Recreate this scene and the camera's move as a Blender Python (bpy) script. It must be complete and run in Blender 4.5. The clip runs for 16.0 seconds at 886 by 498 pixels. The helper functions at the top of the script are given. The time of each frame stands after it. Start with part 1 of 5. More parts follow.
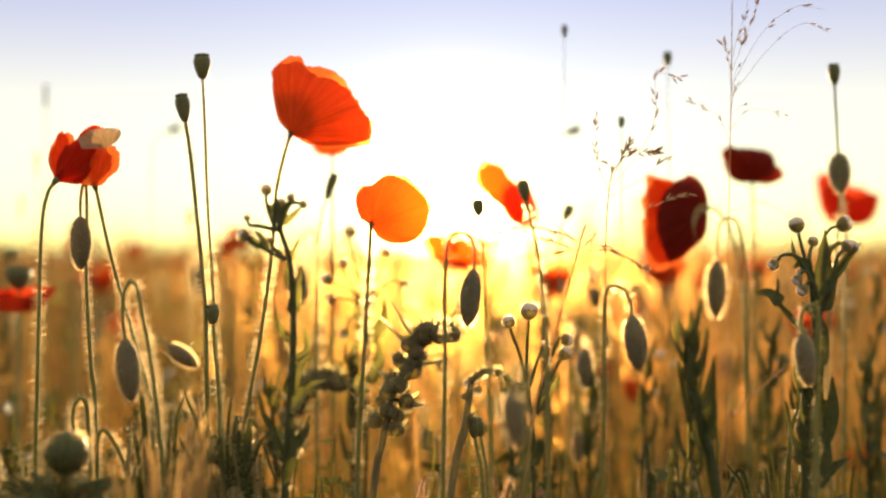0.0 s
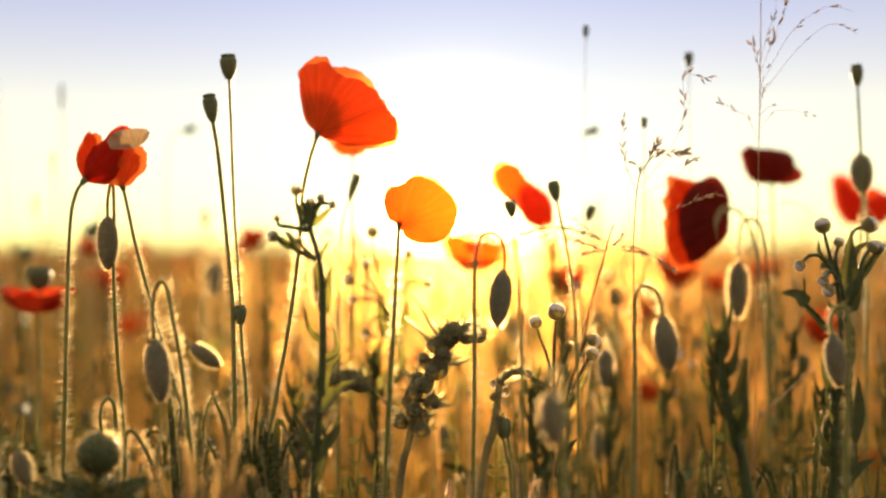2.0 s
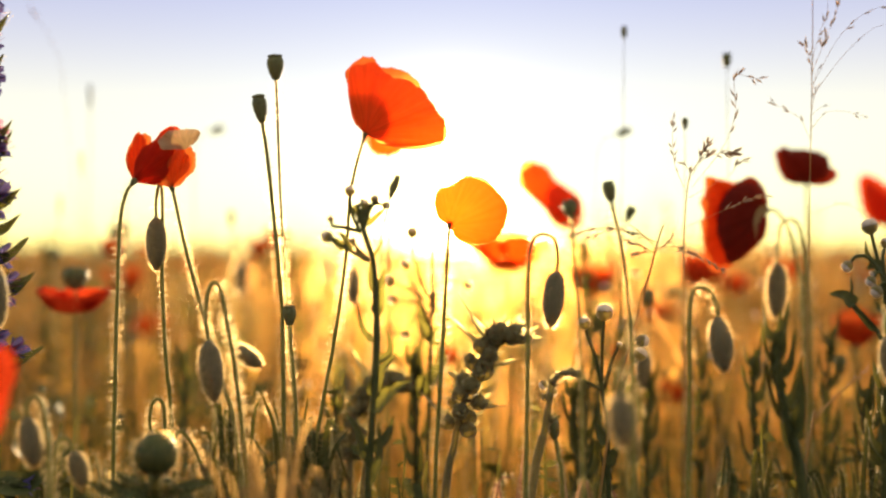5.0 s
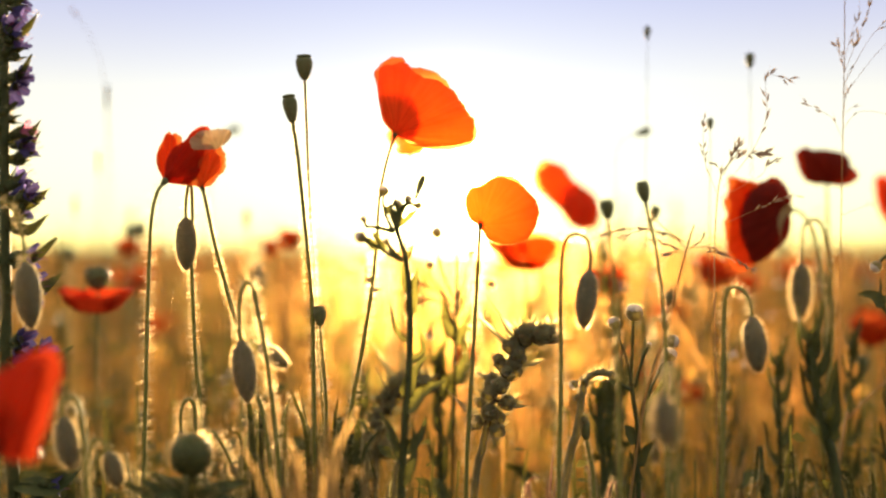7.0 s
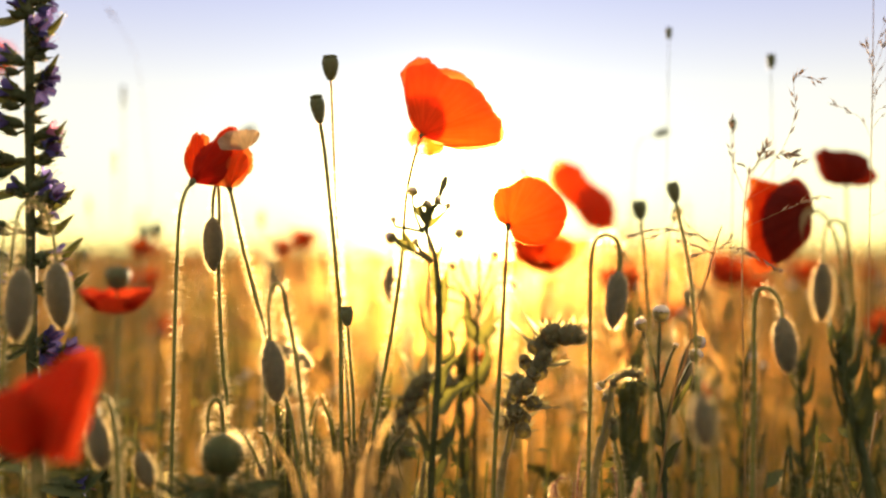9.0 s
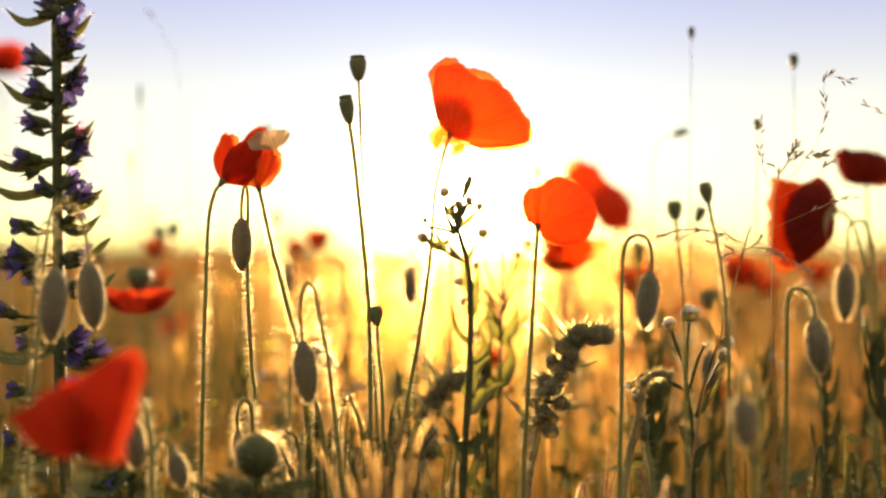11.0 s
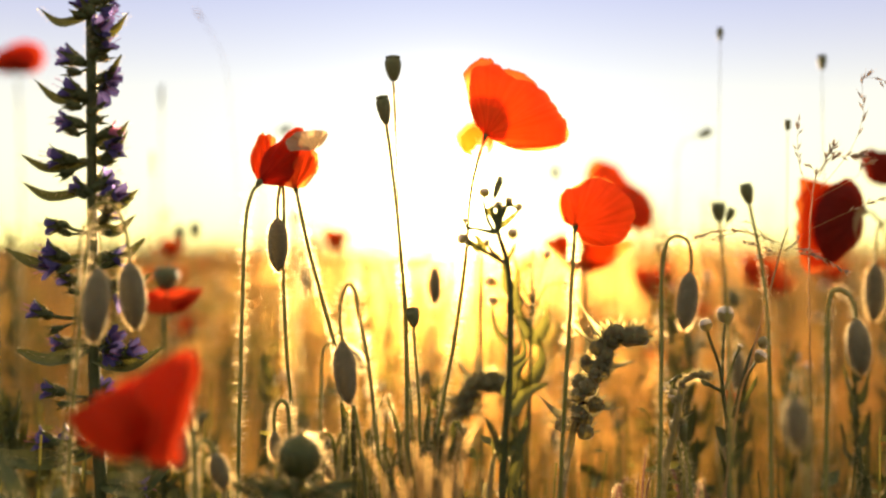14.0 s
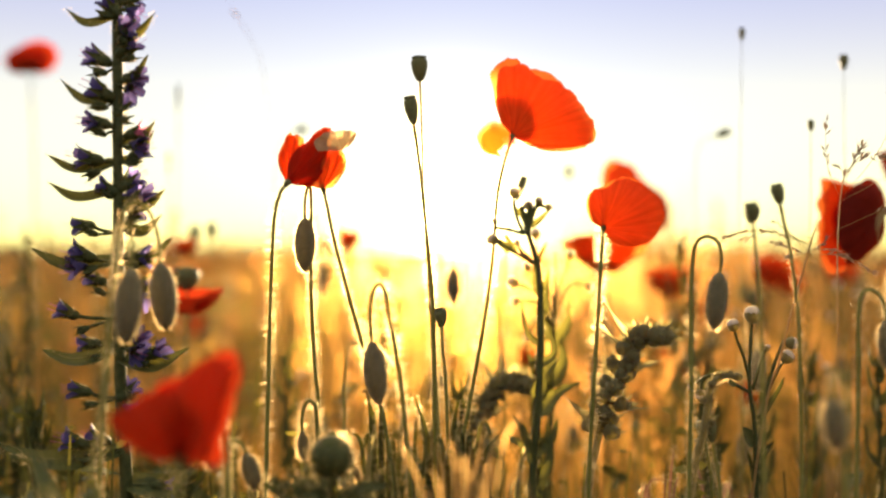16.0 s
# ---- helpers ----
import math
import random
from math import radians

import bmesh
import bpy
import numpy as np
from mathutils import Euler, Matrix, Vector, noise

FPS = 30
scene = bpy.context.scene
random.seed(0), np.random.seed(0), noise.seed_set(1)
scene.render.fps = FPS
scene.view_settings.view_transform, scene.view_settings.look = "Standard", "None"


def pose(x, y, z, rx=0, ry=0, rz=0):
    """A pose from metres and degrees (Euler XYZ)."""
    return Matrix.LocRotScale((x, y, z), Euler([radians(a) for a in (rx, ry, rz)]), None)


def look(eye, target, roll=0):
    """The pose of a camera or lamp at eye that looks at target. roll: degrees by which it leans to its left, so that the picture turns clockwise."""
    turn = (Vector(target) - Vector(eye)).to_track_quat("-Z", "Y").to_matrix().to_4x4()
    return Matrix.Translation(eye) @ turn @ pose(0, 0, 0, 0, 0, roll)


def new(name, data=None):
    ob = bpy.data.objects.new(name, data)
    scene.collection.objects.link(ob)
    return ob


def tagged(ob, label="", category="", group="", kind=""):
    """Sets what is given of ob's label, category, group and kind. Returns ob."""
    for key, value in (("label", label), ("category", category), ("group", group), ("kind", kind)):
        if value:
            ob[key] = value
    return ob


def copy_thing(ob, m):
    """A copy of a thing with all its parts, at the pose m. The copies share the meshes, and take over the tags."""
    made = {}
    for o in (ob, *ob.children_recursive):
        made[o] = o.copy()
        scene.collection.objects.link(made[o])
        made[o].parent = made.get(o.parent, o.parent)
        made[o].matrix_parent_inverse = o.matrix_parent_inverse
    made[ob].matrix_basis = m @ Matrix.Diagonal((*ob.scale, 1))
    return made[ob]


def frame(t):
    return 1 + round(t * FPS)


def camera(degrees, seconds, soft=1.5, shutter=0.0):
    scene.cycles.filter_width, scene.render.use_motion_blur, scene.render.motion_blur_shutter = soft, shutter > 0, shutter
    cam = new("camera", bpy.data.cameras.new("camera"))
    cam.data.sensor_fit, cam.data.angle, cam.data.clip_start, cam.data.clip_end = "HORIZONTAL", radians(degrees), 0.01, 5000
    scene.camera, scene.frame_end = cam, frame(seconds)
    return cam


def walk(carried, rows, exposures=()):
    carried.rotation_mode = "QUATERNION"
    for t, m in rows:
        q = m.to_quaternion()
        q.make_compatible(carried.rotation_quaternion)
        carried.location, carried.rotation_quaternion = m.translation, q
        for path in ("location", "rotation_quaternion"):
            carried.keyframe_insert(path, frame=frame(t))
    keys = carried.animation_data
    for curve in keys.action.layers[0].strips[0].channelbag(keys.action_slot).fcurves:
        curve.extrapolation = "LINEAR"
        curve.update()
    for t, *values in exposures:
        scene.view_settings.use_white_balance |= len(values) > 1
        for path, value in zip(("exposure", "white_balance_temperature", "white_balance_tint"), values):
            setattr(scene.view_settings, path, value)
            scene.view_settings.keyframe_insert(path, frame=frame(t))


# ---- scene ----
cam = camera(40.0, 16.0, soft=2.4)
METRES, EYE = 0.125, 0.45
EXPOSURE = 1.25
ROWS = [
    (0.0, 0.0, 0.0, 0.0, -0.0, 0.0, -0.0),
    (0.5, -0.034, -0.0007, 0.0, -0.02, 0.0, -0.01),
    (1.0, -0.0596, -0.0005, 0.0017, -0.03, 0.01, -0.03),
    (1.5, -0.0858, -0.0006, 0.0013, -0.04, -0.01, -0.02),
    (2.0, -0.1203, -0.0009, 0.0004, -0.05, 0.03, -0.03),
    (2.5, -0.1541, -0.0008, 0.0022, -0.06, 0.02, -0.04),
    (3.0, -0.2016, -0.0007, 0.0014, -0.08, 0.04, -0.01),
    (3.5, -0.2408, -0.0009, 0.0001, -0.08, 0.06, -0.03),
    (4.0, -0.277, -0.0003, 0.0006, -0.1, 0.05, -0.04),
    (6.5, -0.434, -0.0002, 0.0029, -0.28, 0.05, -0.06),
    (7.0, -0.4761, 0.001, 0.0019, -0.32, 0.06, -0.06),
    (7.5, -0.5071, 0.0014, 0.001, -0.33, 0.08, -0.07),
    (8.0, -0.5386, 0.001, 0.0021, -0.33, 0.09, -0.09),
    (8.5, -0.5667, 0.0016, 0.0017, -0.33, 0.08, -0.1),
    (9.0, -0.5939, 0.0014, 0.0026, -0.34, 0.09, -0.11),
    (11.5, -0.7568, 0.0029, 0.0075, -0.43, 0.02, -0.11),
    (12.0, -0.7884, 0.0032, 0.0099, -0.44, -0.01, -0.13),
    (12.5, -0.8097, 0.0032, 0.0099, -0.45, -0.01, -0.13),
    (13.0, -0.8329, 0.0036, 0.0114, -0.47, -0.02, -0.13),
    (13.5, -0.8573, 0.0043, 0.011, -0.48, -0.02, -0.14),
    (14.0, -0.8824, 0.0044, 0.0107, -0.47, -0.0, -0.15),
    (14.5, -0.9082, 0.005, 0.0128, -0.48, -0.03, -0.16),
    (15.0, -0.9384, 0.0057, 0.0136, -0.48, -0.03, -0.16),
    (15.5, -0.9707, 0.0056, 0.013, -0.48, -0.01, -0.16),
    (16.0, -0.9993, 0.0057, 0.0132, -0.45, -0.03, -0.16),
]
walk(cam, [(t, pose(METRES * x, METRES * y * 1.65, EYE + METRES * z, 90 + 0.61 * pitch, roll, 0.61 * yaw))
           for t, x, y, z, yaw, pitch, roll in ROWS], exposures=[(t, EXPOSURE + e) for t, e in ((0.0, -0.03), (2.0, -0.08), (4.2, -0.08), (6.3, 0.0), (9.2, 0.0), (12.0, -0.05), (14.0, -0.02), (16.0, 0.0))])
# shallow depth of field: wide open lens, sharp a little over half a metre away
cam.data.dof.use_dof = True
cam.data.dof.focus_distance = 0.655
cam.data.dof.aperture_fstop = 3.2

# ---- light: low evening sun straight ahead, hazy bright sky ----
SUN_UP, SUN_TURN = radians(2.2), radians(0.5)
world = bpy.data.worlds.new("evening_sky")
scene.world = world
world.use_nodes = True
wn, wl = world.node_tree.nodes, world.node_tree.links
sky = wn.new("ShaderNodeTexSky")
sky.sky_type = "NISHITA"
sky.sun_disc = False
sky.sun_elevation, sky.sun_rotation = SUN_UP, SUN_TURN
sky.air_density, sky.dust_density, sky.ozone_density = 0.5, 2.0, 5.0
ray = wn.new("ShaderNodeTexCoord")
toward = Vector((math.sin(SUN_TURN) * math.cos(SUN_UP), math.cos(SUN_TURN) * math.cos(SUN_UP), math.sin(SUN_UP)))


def sky_math(kind, a, b):
    node = wn.new("ShaderNodeMath")
    node.operation = kind
    for socket, value in zip(node.inputs, (a, b)):
        if isinstance(value, (int, float)):
            socket.default_value = value
        else:
            wl.new(value, socket)
    return node.outputs[0]


def sky_layer(below, share, colour):
    """Adds colour, by the share, to the sky below it."""
    node = wn.new("ShaderNodeMix")
    node.data_type, node.blend_type = "RGBA", "ADD"
    node.clamp_factor = False
    wl.new(share, node.inputs["Factor"])
    wl.new(below, node.inputs["A"])
    node.inputs["B"].default_value = (*colour, 1)
    return node.outputs["Result"]


toward_sun = wn.new("ShaderNodeVectorMath")
toward_sun.operation = "DOT_PRODUCT"
toward_sun.inputs[1].default_value = toward
wl.new(ray.outputs["Generated"], toward_sun.inputs[0])
close = sky_math("MAXIMUM", toward_sun.outputs["Value"], 0.0)
parts_of_ray = wn.new("ShaderNodeSeparateXYZ")
wl.new(ray.outputs["Generated"], parts_of_ray.inputs[0])
lift = sky_math("MAXIMUM", parts_of_ray.outputs["Z"], 0.0)
haze = sky_math("POWER", sky_math("SUBTRACT", 1.0, lift), 7.0)
faint = wn.new("ShaderNodeMix")
faint.data_type, faint.blend_type = "RGBA", "MULTIPLY"
faint.inputs["Factor"].default_value = 1.0
wl.new(sky.outputs[0], faint.inputs["A"])
faint.inputs["B"].default_value = (0.15, 0.15, 0.15, 1)
veil = wn.new("ShaderNodeMix")
veil.data_type = "RGBA"
wl.new(haze, veil.inputs["Factor"])
veil.inputs["A"].default_value = (1.3, 1.6, 4.6, 1)      # clear overhead
veil.inputs["B"].default_value = (12.0, 11.2, 5.1, 1)     # pale haze low down
low = wn.new("ShaderNodeMix")
low.data_type = "RGBA"
wl.new(sky_math("POWER", sky_math("SUBTRACT", 1.0, lift), 24.0), low.inputs["Factor"])
wl.new(veil.outputs["Result"], low.inputs["A"])
low.inputs["B"].default_value = (12.6, 10.8, 3.2, 1)      # yellow along the horizon
high = wn.new("ShaderNodeMapRange")
high.inputs["From Min"].default_value, high.inputs["From Max"].default_value = 0.22, 0.55
wl.new(parts_of_ray.outputs["Z"], high.inputs["Value"])
overhead_fill = wn.new("ShaderNodeMix")
overhead_fill.data_type = "RGBA"
wl.new(high.outputs[0], overhead_fill.inputs["Factor"])
wl.new(low.outputs["Result"], overhead_fill.inputs["A"])
overhead_fill.inputs["B"].default_value = (8.6, 7.2, 4.5, 1)  # unseen warm tone overhead, added as fill light
tone = sky_layer(overhead_fill.outputs["Result"], sky_math("POWER", close, 90.0), (0.7, 0.55, 0.15))   # wide glow about the sun
tone = sky_layer(tone, sky_math("POWER", close, 720.0), (90, 72, 28))                    # broad aureole in the haze
tone = sky_layer(tone, sky_math("POWER", close, 1500.0), (260, 205, 80))                   # bright aureole
both = wn.new("ShaderNodeMix")
both.data_type, both.blend_type = "RGBA", "ADD"
both.inputs["Factor"].default_value = 1.0
away = wn.new("ShaderNodeMapRange")                        # the sky opposite the sun is duller and bluer
away.inputs["From Min"].default_value, away.inputs["From Max"].default_value = 0.75, -0.4
wl.new(toward_sun.outputs["Value"], away.inputs["Value"])
dusk = wn.new("ShaderNodeMix")
dusk.data_type = "RGBA"
wl.new(away.outputs[0], dusk.inputs["Factor"])
dusk.inputs["A"].default_value, dusk.inputs["B"].default_value = (1, 1, 1, 1), (0.46, 0.53, 0.66, 1)
facing = wn.new("ShaderNodeMix")
facing.data_type, facing.blend_type = "RGBA", "MULTIPLY"
facing.inputs["Factor"].default_value = 1.0
wl.new(tone, facing.inputs["A"])
wl.new(dusk.outputs["Result"], facing.inputs["B"])
wl.new(facing.outputs["Result"], both.inputs["A"])
wl.new(faint.outputs["Result"], both.inputs["B"])
tone = both.outputs["Result"]
wn["Background"].inputs["Strength"].default_value = 0.07
wl.new(tone, wn["Background"].inputs["Color"])

sun_data = bpy.data.lights.new("sun", "SUN")
sun_data.energy, sun_data.angle, sun_data.color = 5.0, radians(0.6), (1.0, 0.71, 0.37)
sun = new("sun", sun_data)
sun.matrix_world = look(toward * 50, (0, 0, 0))


# ---- materials ----
def plant_material(name, dark, light, through_colour, through_share, scale=300.0, rough=0.6, relief=0.15, by_piece=False, veins=False, ahead=0.35, lobe=0.75, clear=0.0, sheen=0.0, bend=1.25, blotch=False):
    """Leaf, petal or stalk: two-scale mottling, fine relief, and light that shines through."""
    m = bpy.data.materials.new(name)
    m.use_nodes = True
    n, l = m.node_tree.nodes, m.node_tree.links
    out, bsdf = n["Material Output"], n["Principled BSDF"]
    place = n.new("ShaderNodeTexCoord")
    fine, broad = n.new("ShaderNodeTexNoise"), n.new("ShaderNodeTexNoise")
    fine.inputs["Scale"].default_value, fine.inputs["Detail"].default_value = scale, 4
    broad.inputs["Scale"].default_value, broad.inputs["Detail"].default_value = scale * 0.13, 2
    l.new(place.outputs["Object"], fine.inputs["Vector"])
    l.new(place.outputs["Object"], broad.inputs["Vector"])
    add = n.new("ShaderNodeMath")
    add.operation = "ADD"
    l.new(fine.outputs[0], add.inputs[0])
    l.new(broad.outputs[0], add.inputs[1])
    span = n.new("ShaderNodeMapRange")
    span.inputs["From Min"].default_value, span.inputs["From Max"].default_value = 0.65, 1.35
    l.new(add.outputs[0], span.inputs["Value"])
    value = span.outputs[0]
    if by_piece:
        geo = n.new("ShaderNodeNewGeometry")
        mixv = n.new("ShaderNodeMath")
        mixv.operation = "MULTIPLY_ADD"
        mixv.inputs[1].default_value = 0.3
        part_random = n.new("ShaderNodeMath")
        part_random.operation = "MULTIPLY"
        part_random.inputs[1].default_value = 0.8
        l.new(geo.outputs["Random Per Island"], part_random.inputs[0])
        l.new(value, mixv.inputs[0])
        l.new(part_random.outputs[0], mixv.inputs[2])
        value = mixv.outputs[0]
    ramp = n.new("ShaderNodeValToRGB")
    ramp.color_ramp.elements[0].color, ramp.color_ramp.elements[1].color = (*dark, 1), (*light, 1)
    l.new(value, ramp.inputs[0])
    colour = ramp.outputs[0]
    height = fine.outputs[0]
    if veins:
        uv = n.new("ShaderNodeUVMap")
        warp = n.new("ShaderNodeMapping")
        warp.inputs["Scale"].default_value = (14, 0.5, 1)
        vein = n.new("ShaderNodeTexNoise")
        vein.inputs["Scale"].default_value, vein.inputs["Detail"].default_value = 2.2, 3
        l.new(uv.outputs[0], warp.inputs["Vector"])
        l.new(warp.outputs[0], vein.inputs["Vector"])
        strength = n.new("ShaderNodeMapRange")
        strength.inputs["From Min"].default_value, strength.inputs["From Max"].default_value = 0.35, 0.65
        strength.inputs["To Min"].default_value, strength.inputs["To Max"].default_value = 0.62, 1.1
        l.new(vein.outputs[0], strength.inputs["Value"])
        tone = n.new("ShaderNodeMix")
        tone.data_type, tone.blend_type = "RGBA", "MULTIPLY"
        tone.inputs["Factor"].default_value = 1.0
        l.new(colour, tone.inputs["A"])
        l.new(strength.outputs[0], tone.inputs["B"])
        colour, height = tone.outputs["Result"], vein.outputs[0]
    if blotch:  # dark patch at the petal's foot
        along = n.new("ShaderNodeSeparateXYZ")
        l.new(uv.outputs[0], along.inputs[0])
        frayed = n.new("ShaderNodeMath")
        frayed.operation, frayed.inputs[1].default_value = "MULTIPLY_ADD", 0.22
        l.new(vein.outputs[0], frayed.inputs[0])
        l.new(along.outputs["Y"], frayed.inputs[2])
        spread_of_dark = n.new("ShaderNodeMapRange")
        spread_of_dark.inputs["From Min"].default_value, spread_of_dark.inputs["From Max"].default_value = 0.16, 0.36
        spread_of_dark.inputs["To Min"].default_value = 0.4
        l.new(frayed.outputs[0], spread_of_dark.inputs["Value"])

        def patched(below):
            node = n.new("ShaderNodeMix")
            node.data_type, node.blend_type = "RGBA", "MULTIPLY"
            node.inputs["Factor"].default_value = 1.0
            l.new(below, node.inputs["A"])
            l.new(spread_of_dark.outputs[0], node.inputs["B"])
            return node.outputs["Result"]

        colour = patched(colour)
    l.new(colour, bsdf.inputs["Base Color"])
    bsdf.inputs["Roughness"].default_value = rough
    bsdf.inputs["Specular IOR Level"].default_value = 0.08 if veins else 0.3
    if sheen > 0:
        bsdf.inputs["Sheen Weight"].default_value, bsdf.inputs["Sheen Roughness"].default_value = sheen, 0.45
        bsdf.inputs["Sheen Tint"].default_value = (1.0, 0.9, 0.7, 1)
    bump = n.new("ShaderNodeBump")
    bump.inputs["Strength"].default_value, bump.inputs["Distance"].default_value = relief, 0.0005
    l.new(height, bump.inputs["Height"])
    l.new(bump.outputs[0], bsdf.inputs["Normal"])
    if through_share > 0:
        shine, mix = n.new("ShaderNodeBsdfTranslucent"), n.new("ShaderNodeMixShader")
        tint = n.new("ShaderNodeMix")
        tint.data_type = "RGBA"
        tint.inputs["Factor"].default_value = 0.75
        tint.inputs["B"].default_value = (*through_colour, 1)
        l.new(colour, tint.inputs["A"])
        tinted = patched(tint.outputs["Result"]) if blotch else tint.outputs["Result"]
        l.new(tinted, shine.inputs["Color"])
        mix.inputs[0].default_value = through_share
        forward, spread = n.new("ShaderNodeBsdfRefraction"), n.new("ShaderNodeMixShader")
        forward.inputs["IOR"].default_value, forward.inputs["Roughness"].default_value = bend, lobe
        l.new(tinted, forward.inputs["Color"])
        spread.inputs[0].default_value = ahead
        l.new(shine.outputs[0], spread.inputs[1])
        l.new(forward.outputs[0], spread.inputs[2])
        l.new(bsdf.outputs[0], mix.inputs[1])
        l.new(spread.outputs[0], mix.inputs[2])
        l.new(mix.outputs[0], out.inputs["Surface"])
        if clear > 0:
            sheer, thin = n.new("ShaderNodeBsdfTransparent"), n.new("ShaderNodeMixShader")
            sheer.inputs["Color"].default_value = (*[c ** 0.92 for c in through_colour], 1)
            thin.inputs[0].default_value = clear
            l.new(mix.outputs[0], thin.inputs[1])
            l.new(sheer.outputs[0], thin.inputs[2])
            l.new(thin.outputs[0], out.inputs["Surface"])
    return m


PETAL = plant_material("poppy_petal", (0.46, 0.045, 0.012), (0.66, 0.095, 0.020), (0.95, 0.20, 0.035), 0.33, 160, 0.5, 0.35, veins=True, ahead=0.17, lobe=0.9, bend=1.07, clear=0.10)
PETAL_THIN = plant_material("thin_orange_petal", (0.50, 0.06, 0.014), (0.70, 0.12, 0.022), (0.97, 0.24, 0.05), 0.36, 160, 0.5, 0.35, veins=True, ahead=0.15, lobe=0.9, bend=1.07, clear=0.3)
PETAL_RED = plant_material("scarlet_petal", (0.30, 0.014, 0.005), (0.46, 0.032, 0.008), (0.95, 0.085, 0.02), 0.36, 160, 0.5, 0.35, veins=True, ahead=0.1, lobe=0.9, bend=1.07, clear=0.03, blotch=True)
# darker copy of the red petal, with self-shade put into its colour
PETAL_SHADED = plant_material("shaded_red_petal", (0.09, 0.009, 0.005), (0.17, 0.014, 0.007), (0.55, 0.04, 0.012), 0.12, 160, 0.5, 0.35, veins=True, ahead=0.03, clear=0.02)
PETAL_PALE = plant_material("pale_petal", (0.42, 0.26, 0.15), (0.62, 0.44, 0.28), (0.9, 0.58, 0.28), 0.16, 160, 0.6, 0.35, veins=True, ahead=0.1, lobe=0.85, bend=1.06, clear=0.03)
STEM = plant_material("hairy_stem", (0.15, 0.17, 0.035), (0.28, 0.27, 0.075), (0.4, 0.35, 0.08), 0.15, 400, sheen=0.3)
HAIR = plant_material("bristle", (0.66, 0.52, 0.30), (0.82, 0.68, 0.42), (1.0, 0.8, 0.45), 0.85, 400, 0.35, 0.0, ahead=0.55)
BUD = plant_material("bud_skin", (0.115, 0.105, 0.062), (0.21, 0.185, 0.115), (0.5, 0.4, 0.2), 0.14, 700, 0.7, 0.3, sheen=0.5)
POD = plant_material("seed_pod", (0.10, 0.11, 0.045), (0.19, 0.19, 0.085), (0.3, 0.3, 0.1), 0.08, 500, 0.55, 0.3)
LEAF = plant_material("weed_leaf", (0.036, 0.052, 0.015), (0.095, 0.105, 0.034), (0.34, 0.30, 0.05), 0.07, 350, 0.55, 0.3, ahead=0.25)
# lighter copy of weed_leaf for massed foliage, backlight put into its colour
LEAF_LIT = plant_material("weed_leaf_painted_lit", (0.048, 0.068, 0.018), (0.125, 0.14, 0.042), (0.46, 0.38, 0.06), 0.25, 350, 0.55, 0.3, ahead=0.3, lobe=0.8, bend=1.14)
GREY = plant_material("downy_leaf", (0.12, 0.115, 0.055), (0.24, 0.215, 0.115), (0.6, 0.5, 0.2), 0.3, 500, 0.8, 0.5, sheen=0.6)
WHITE = plant_material("white_floret", (0.55, 0.52, 0.53), (0.78, 0.74, 0.73), (0.85, 0.75, 0.6), 0.3, 700, 0.7, 0.5)
VIOLET = plant_material("bugloss_petal", (0.055, 0.048, 0.15), (0.14, 0.12, 0.34), (0.22, 0.17, 0.5), 0.25, 400, 0.5, 0.3, veins=True)
PINK = plant_material("young_petal", (0.35, 0.1, 0.25), (0.5, 0.2, 0.38), (0.7, 0.3, 0.45), 0.45, 400, 0.5, 0.3, veins=True)
SEED = plant_material("grass_spikelet", (0.30, 0.22, 0.17), (0.45, 0.34, 0.26), (0.8, 0.62, 0.45), 0.35, 500, 0.6, 0.3)
STRAW = plant_material("dry_stalk", (0.22, 0.13, 0.055), (0.38, 0.25, 0.10), (0.8, 0.5, 0.18), 0.24, 300, 0.6, 0.2)
REDDISH = plant_material("reddish_blades", (0.16, 0.07, 0.06), (0.34, 0.17, 0.13), (0.6, 0.3, 0.18), 0.15, 300, 0.6, 0.2)
DARK = plant_material("stamen", (0.012, 0.009, 0.015), (0.04, 0.03, 0.04), (0.1, 0.1, 0.1), 0.0, 500)
FIELD = plant_material("meadow_blades", (0.20, 0.15, 0.05), (0.58, 0.36, 0.115), (0.92, 0.45, 0.12), 0.75, 60, 0.95, 0.1, by_piece=True, ahead=0.42, lobe=0.85, bend=1.18)
UNDER = plant_material("green_blades", (0.20, 0.17, 0.04), (0.56, 0.38, 0.105), (0.95, 0.50, 0.10), 0.66, 60, 0.6, 0.1, by_piece=True, ahead=0.27, lobe=0.8, bend=1.14)
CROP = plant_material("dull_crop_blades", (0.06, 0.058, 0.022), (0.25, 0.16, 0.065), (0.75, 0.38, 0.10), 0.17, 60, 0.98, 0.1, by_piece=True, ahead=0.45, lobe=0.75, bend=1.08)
SOIL = plant_material("meadow_ground", (0.11, 0.09, 0.04), (0.30, 0.21, 0.09), (0, 0, 0), 0.0, 9, 0.95, 0.5)


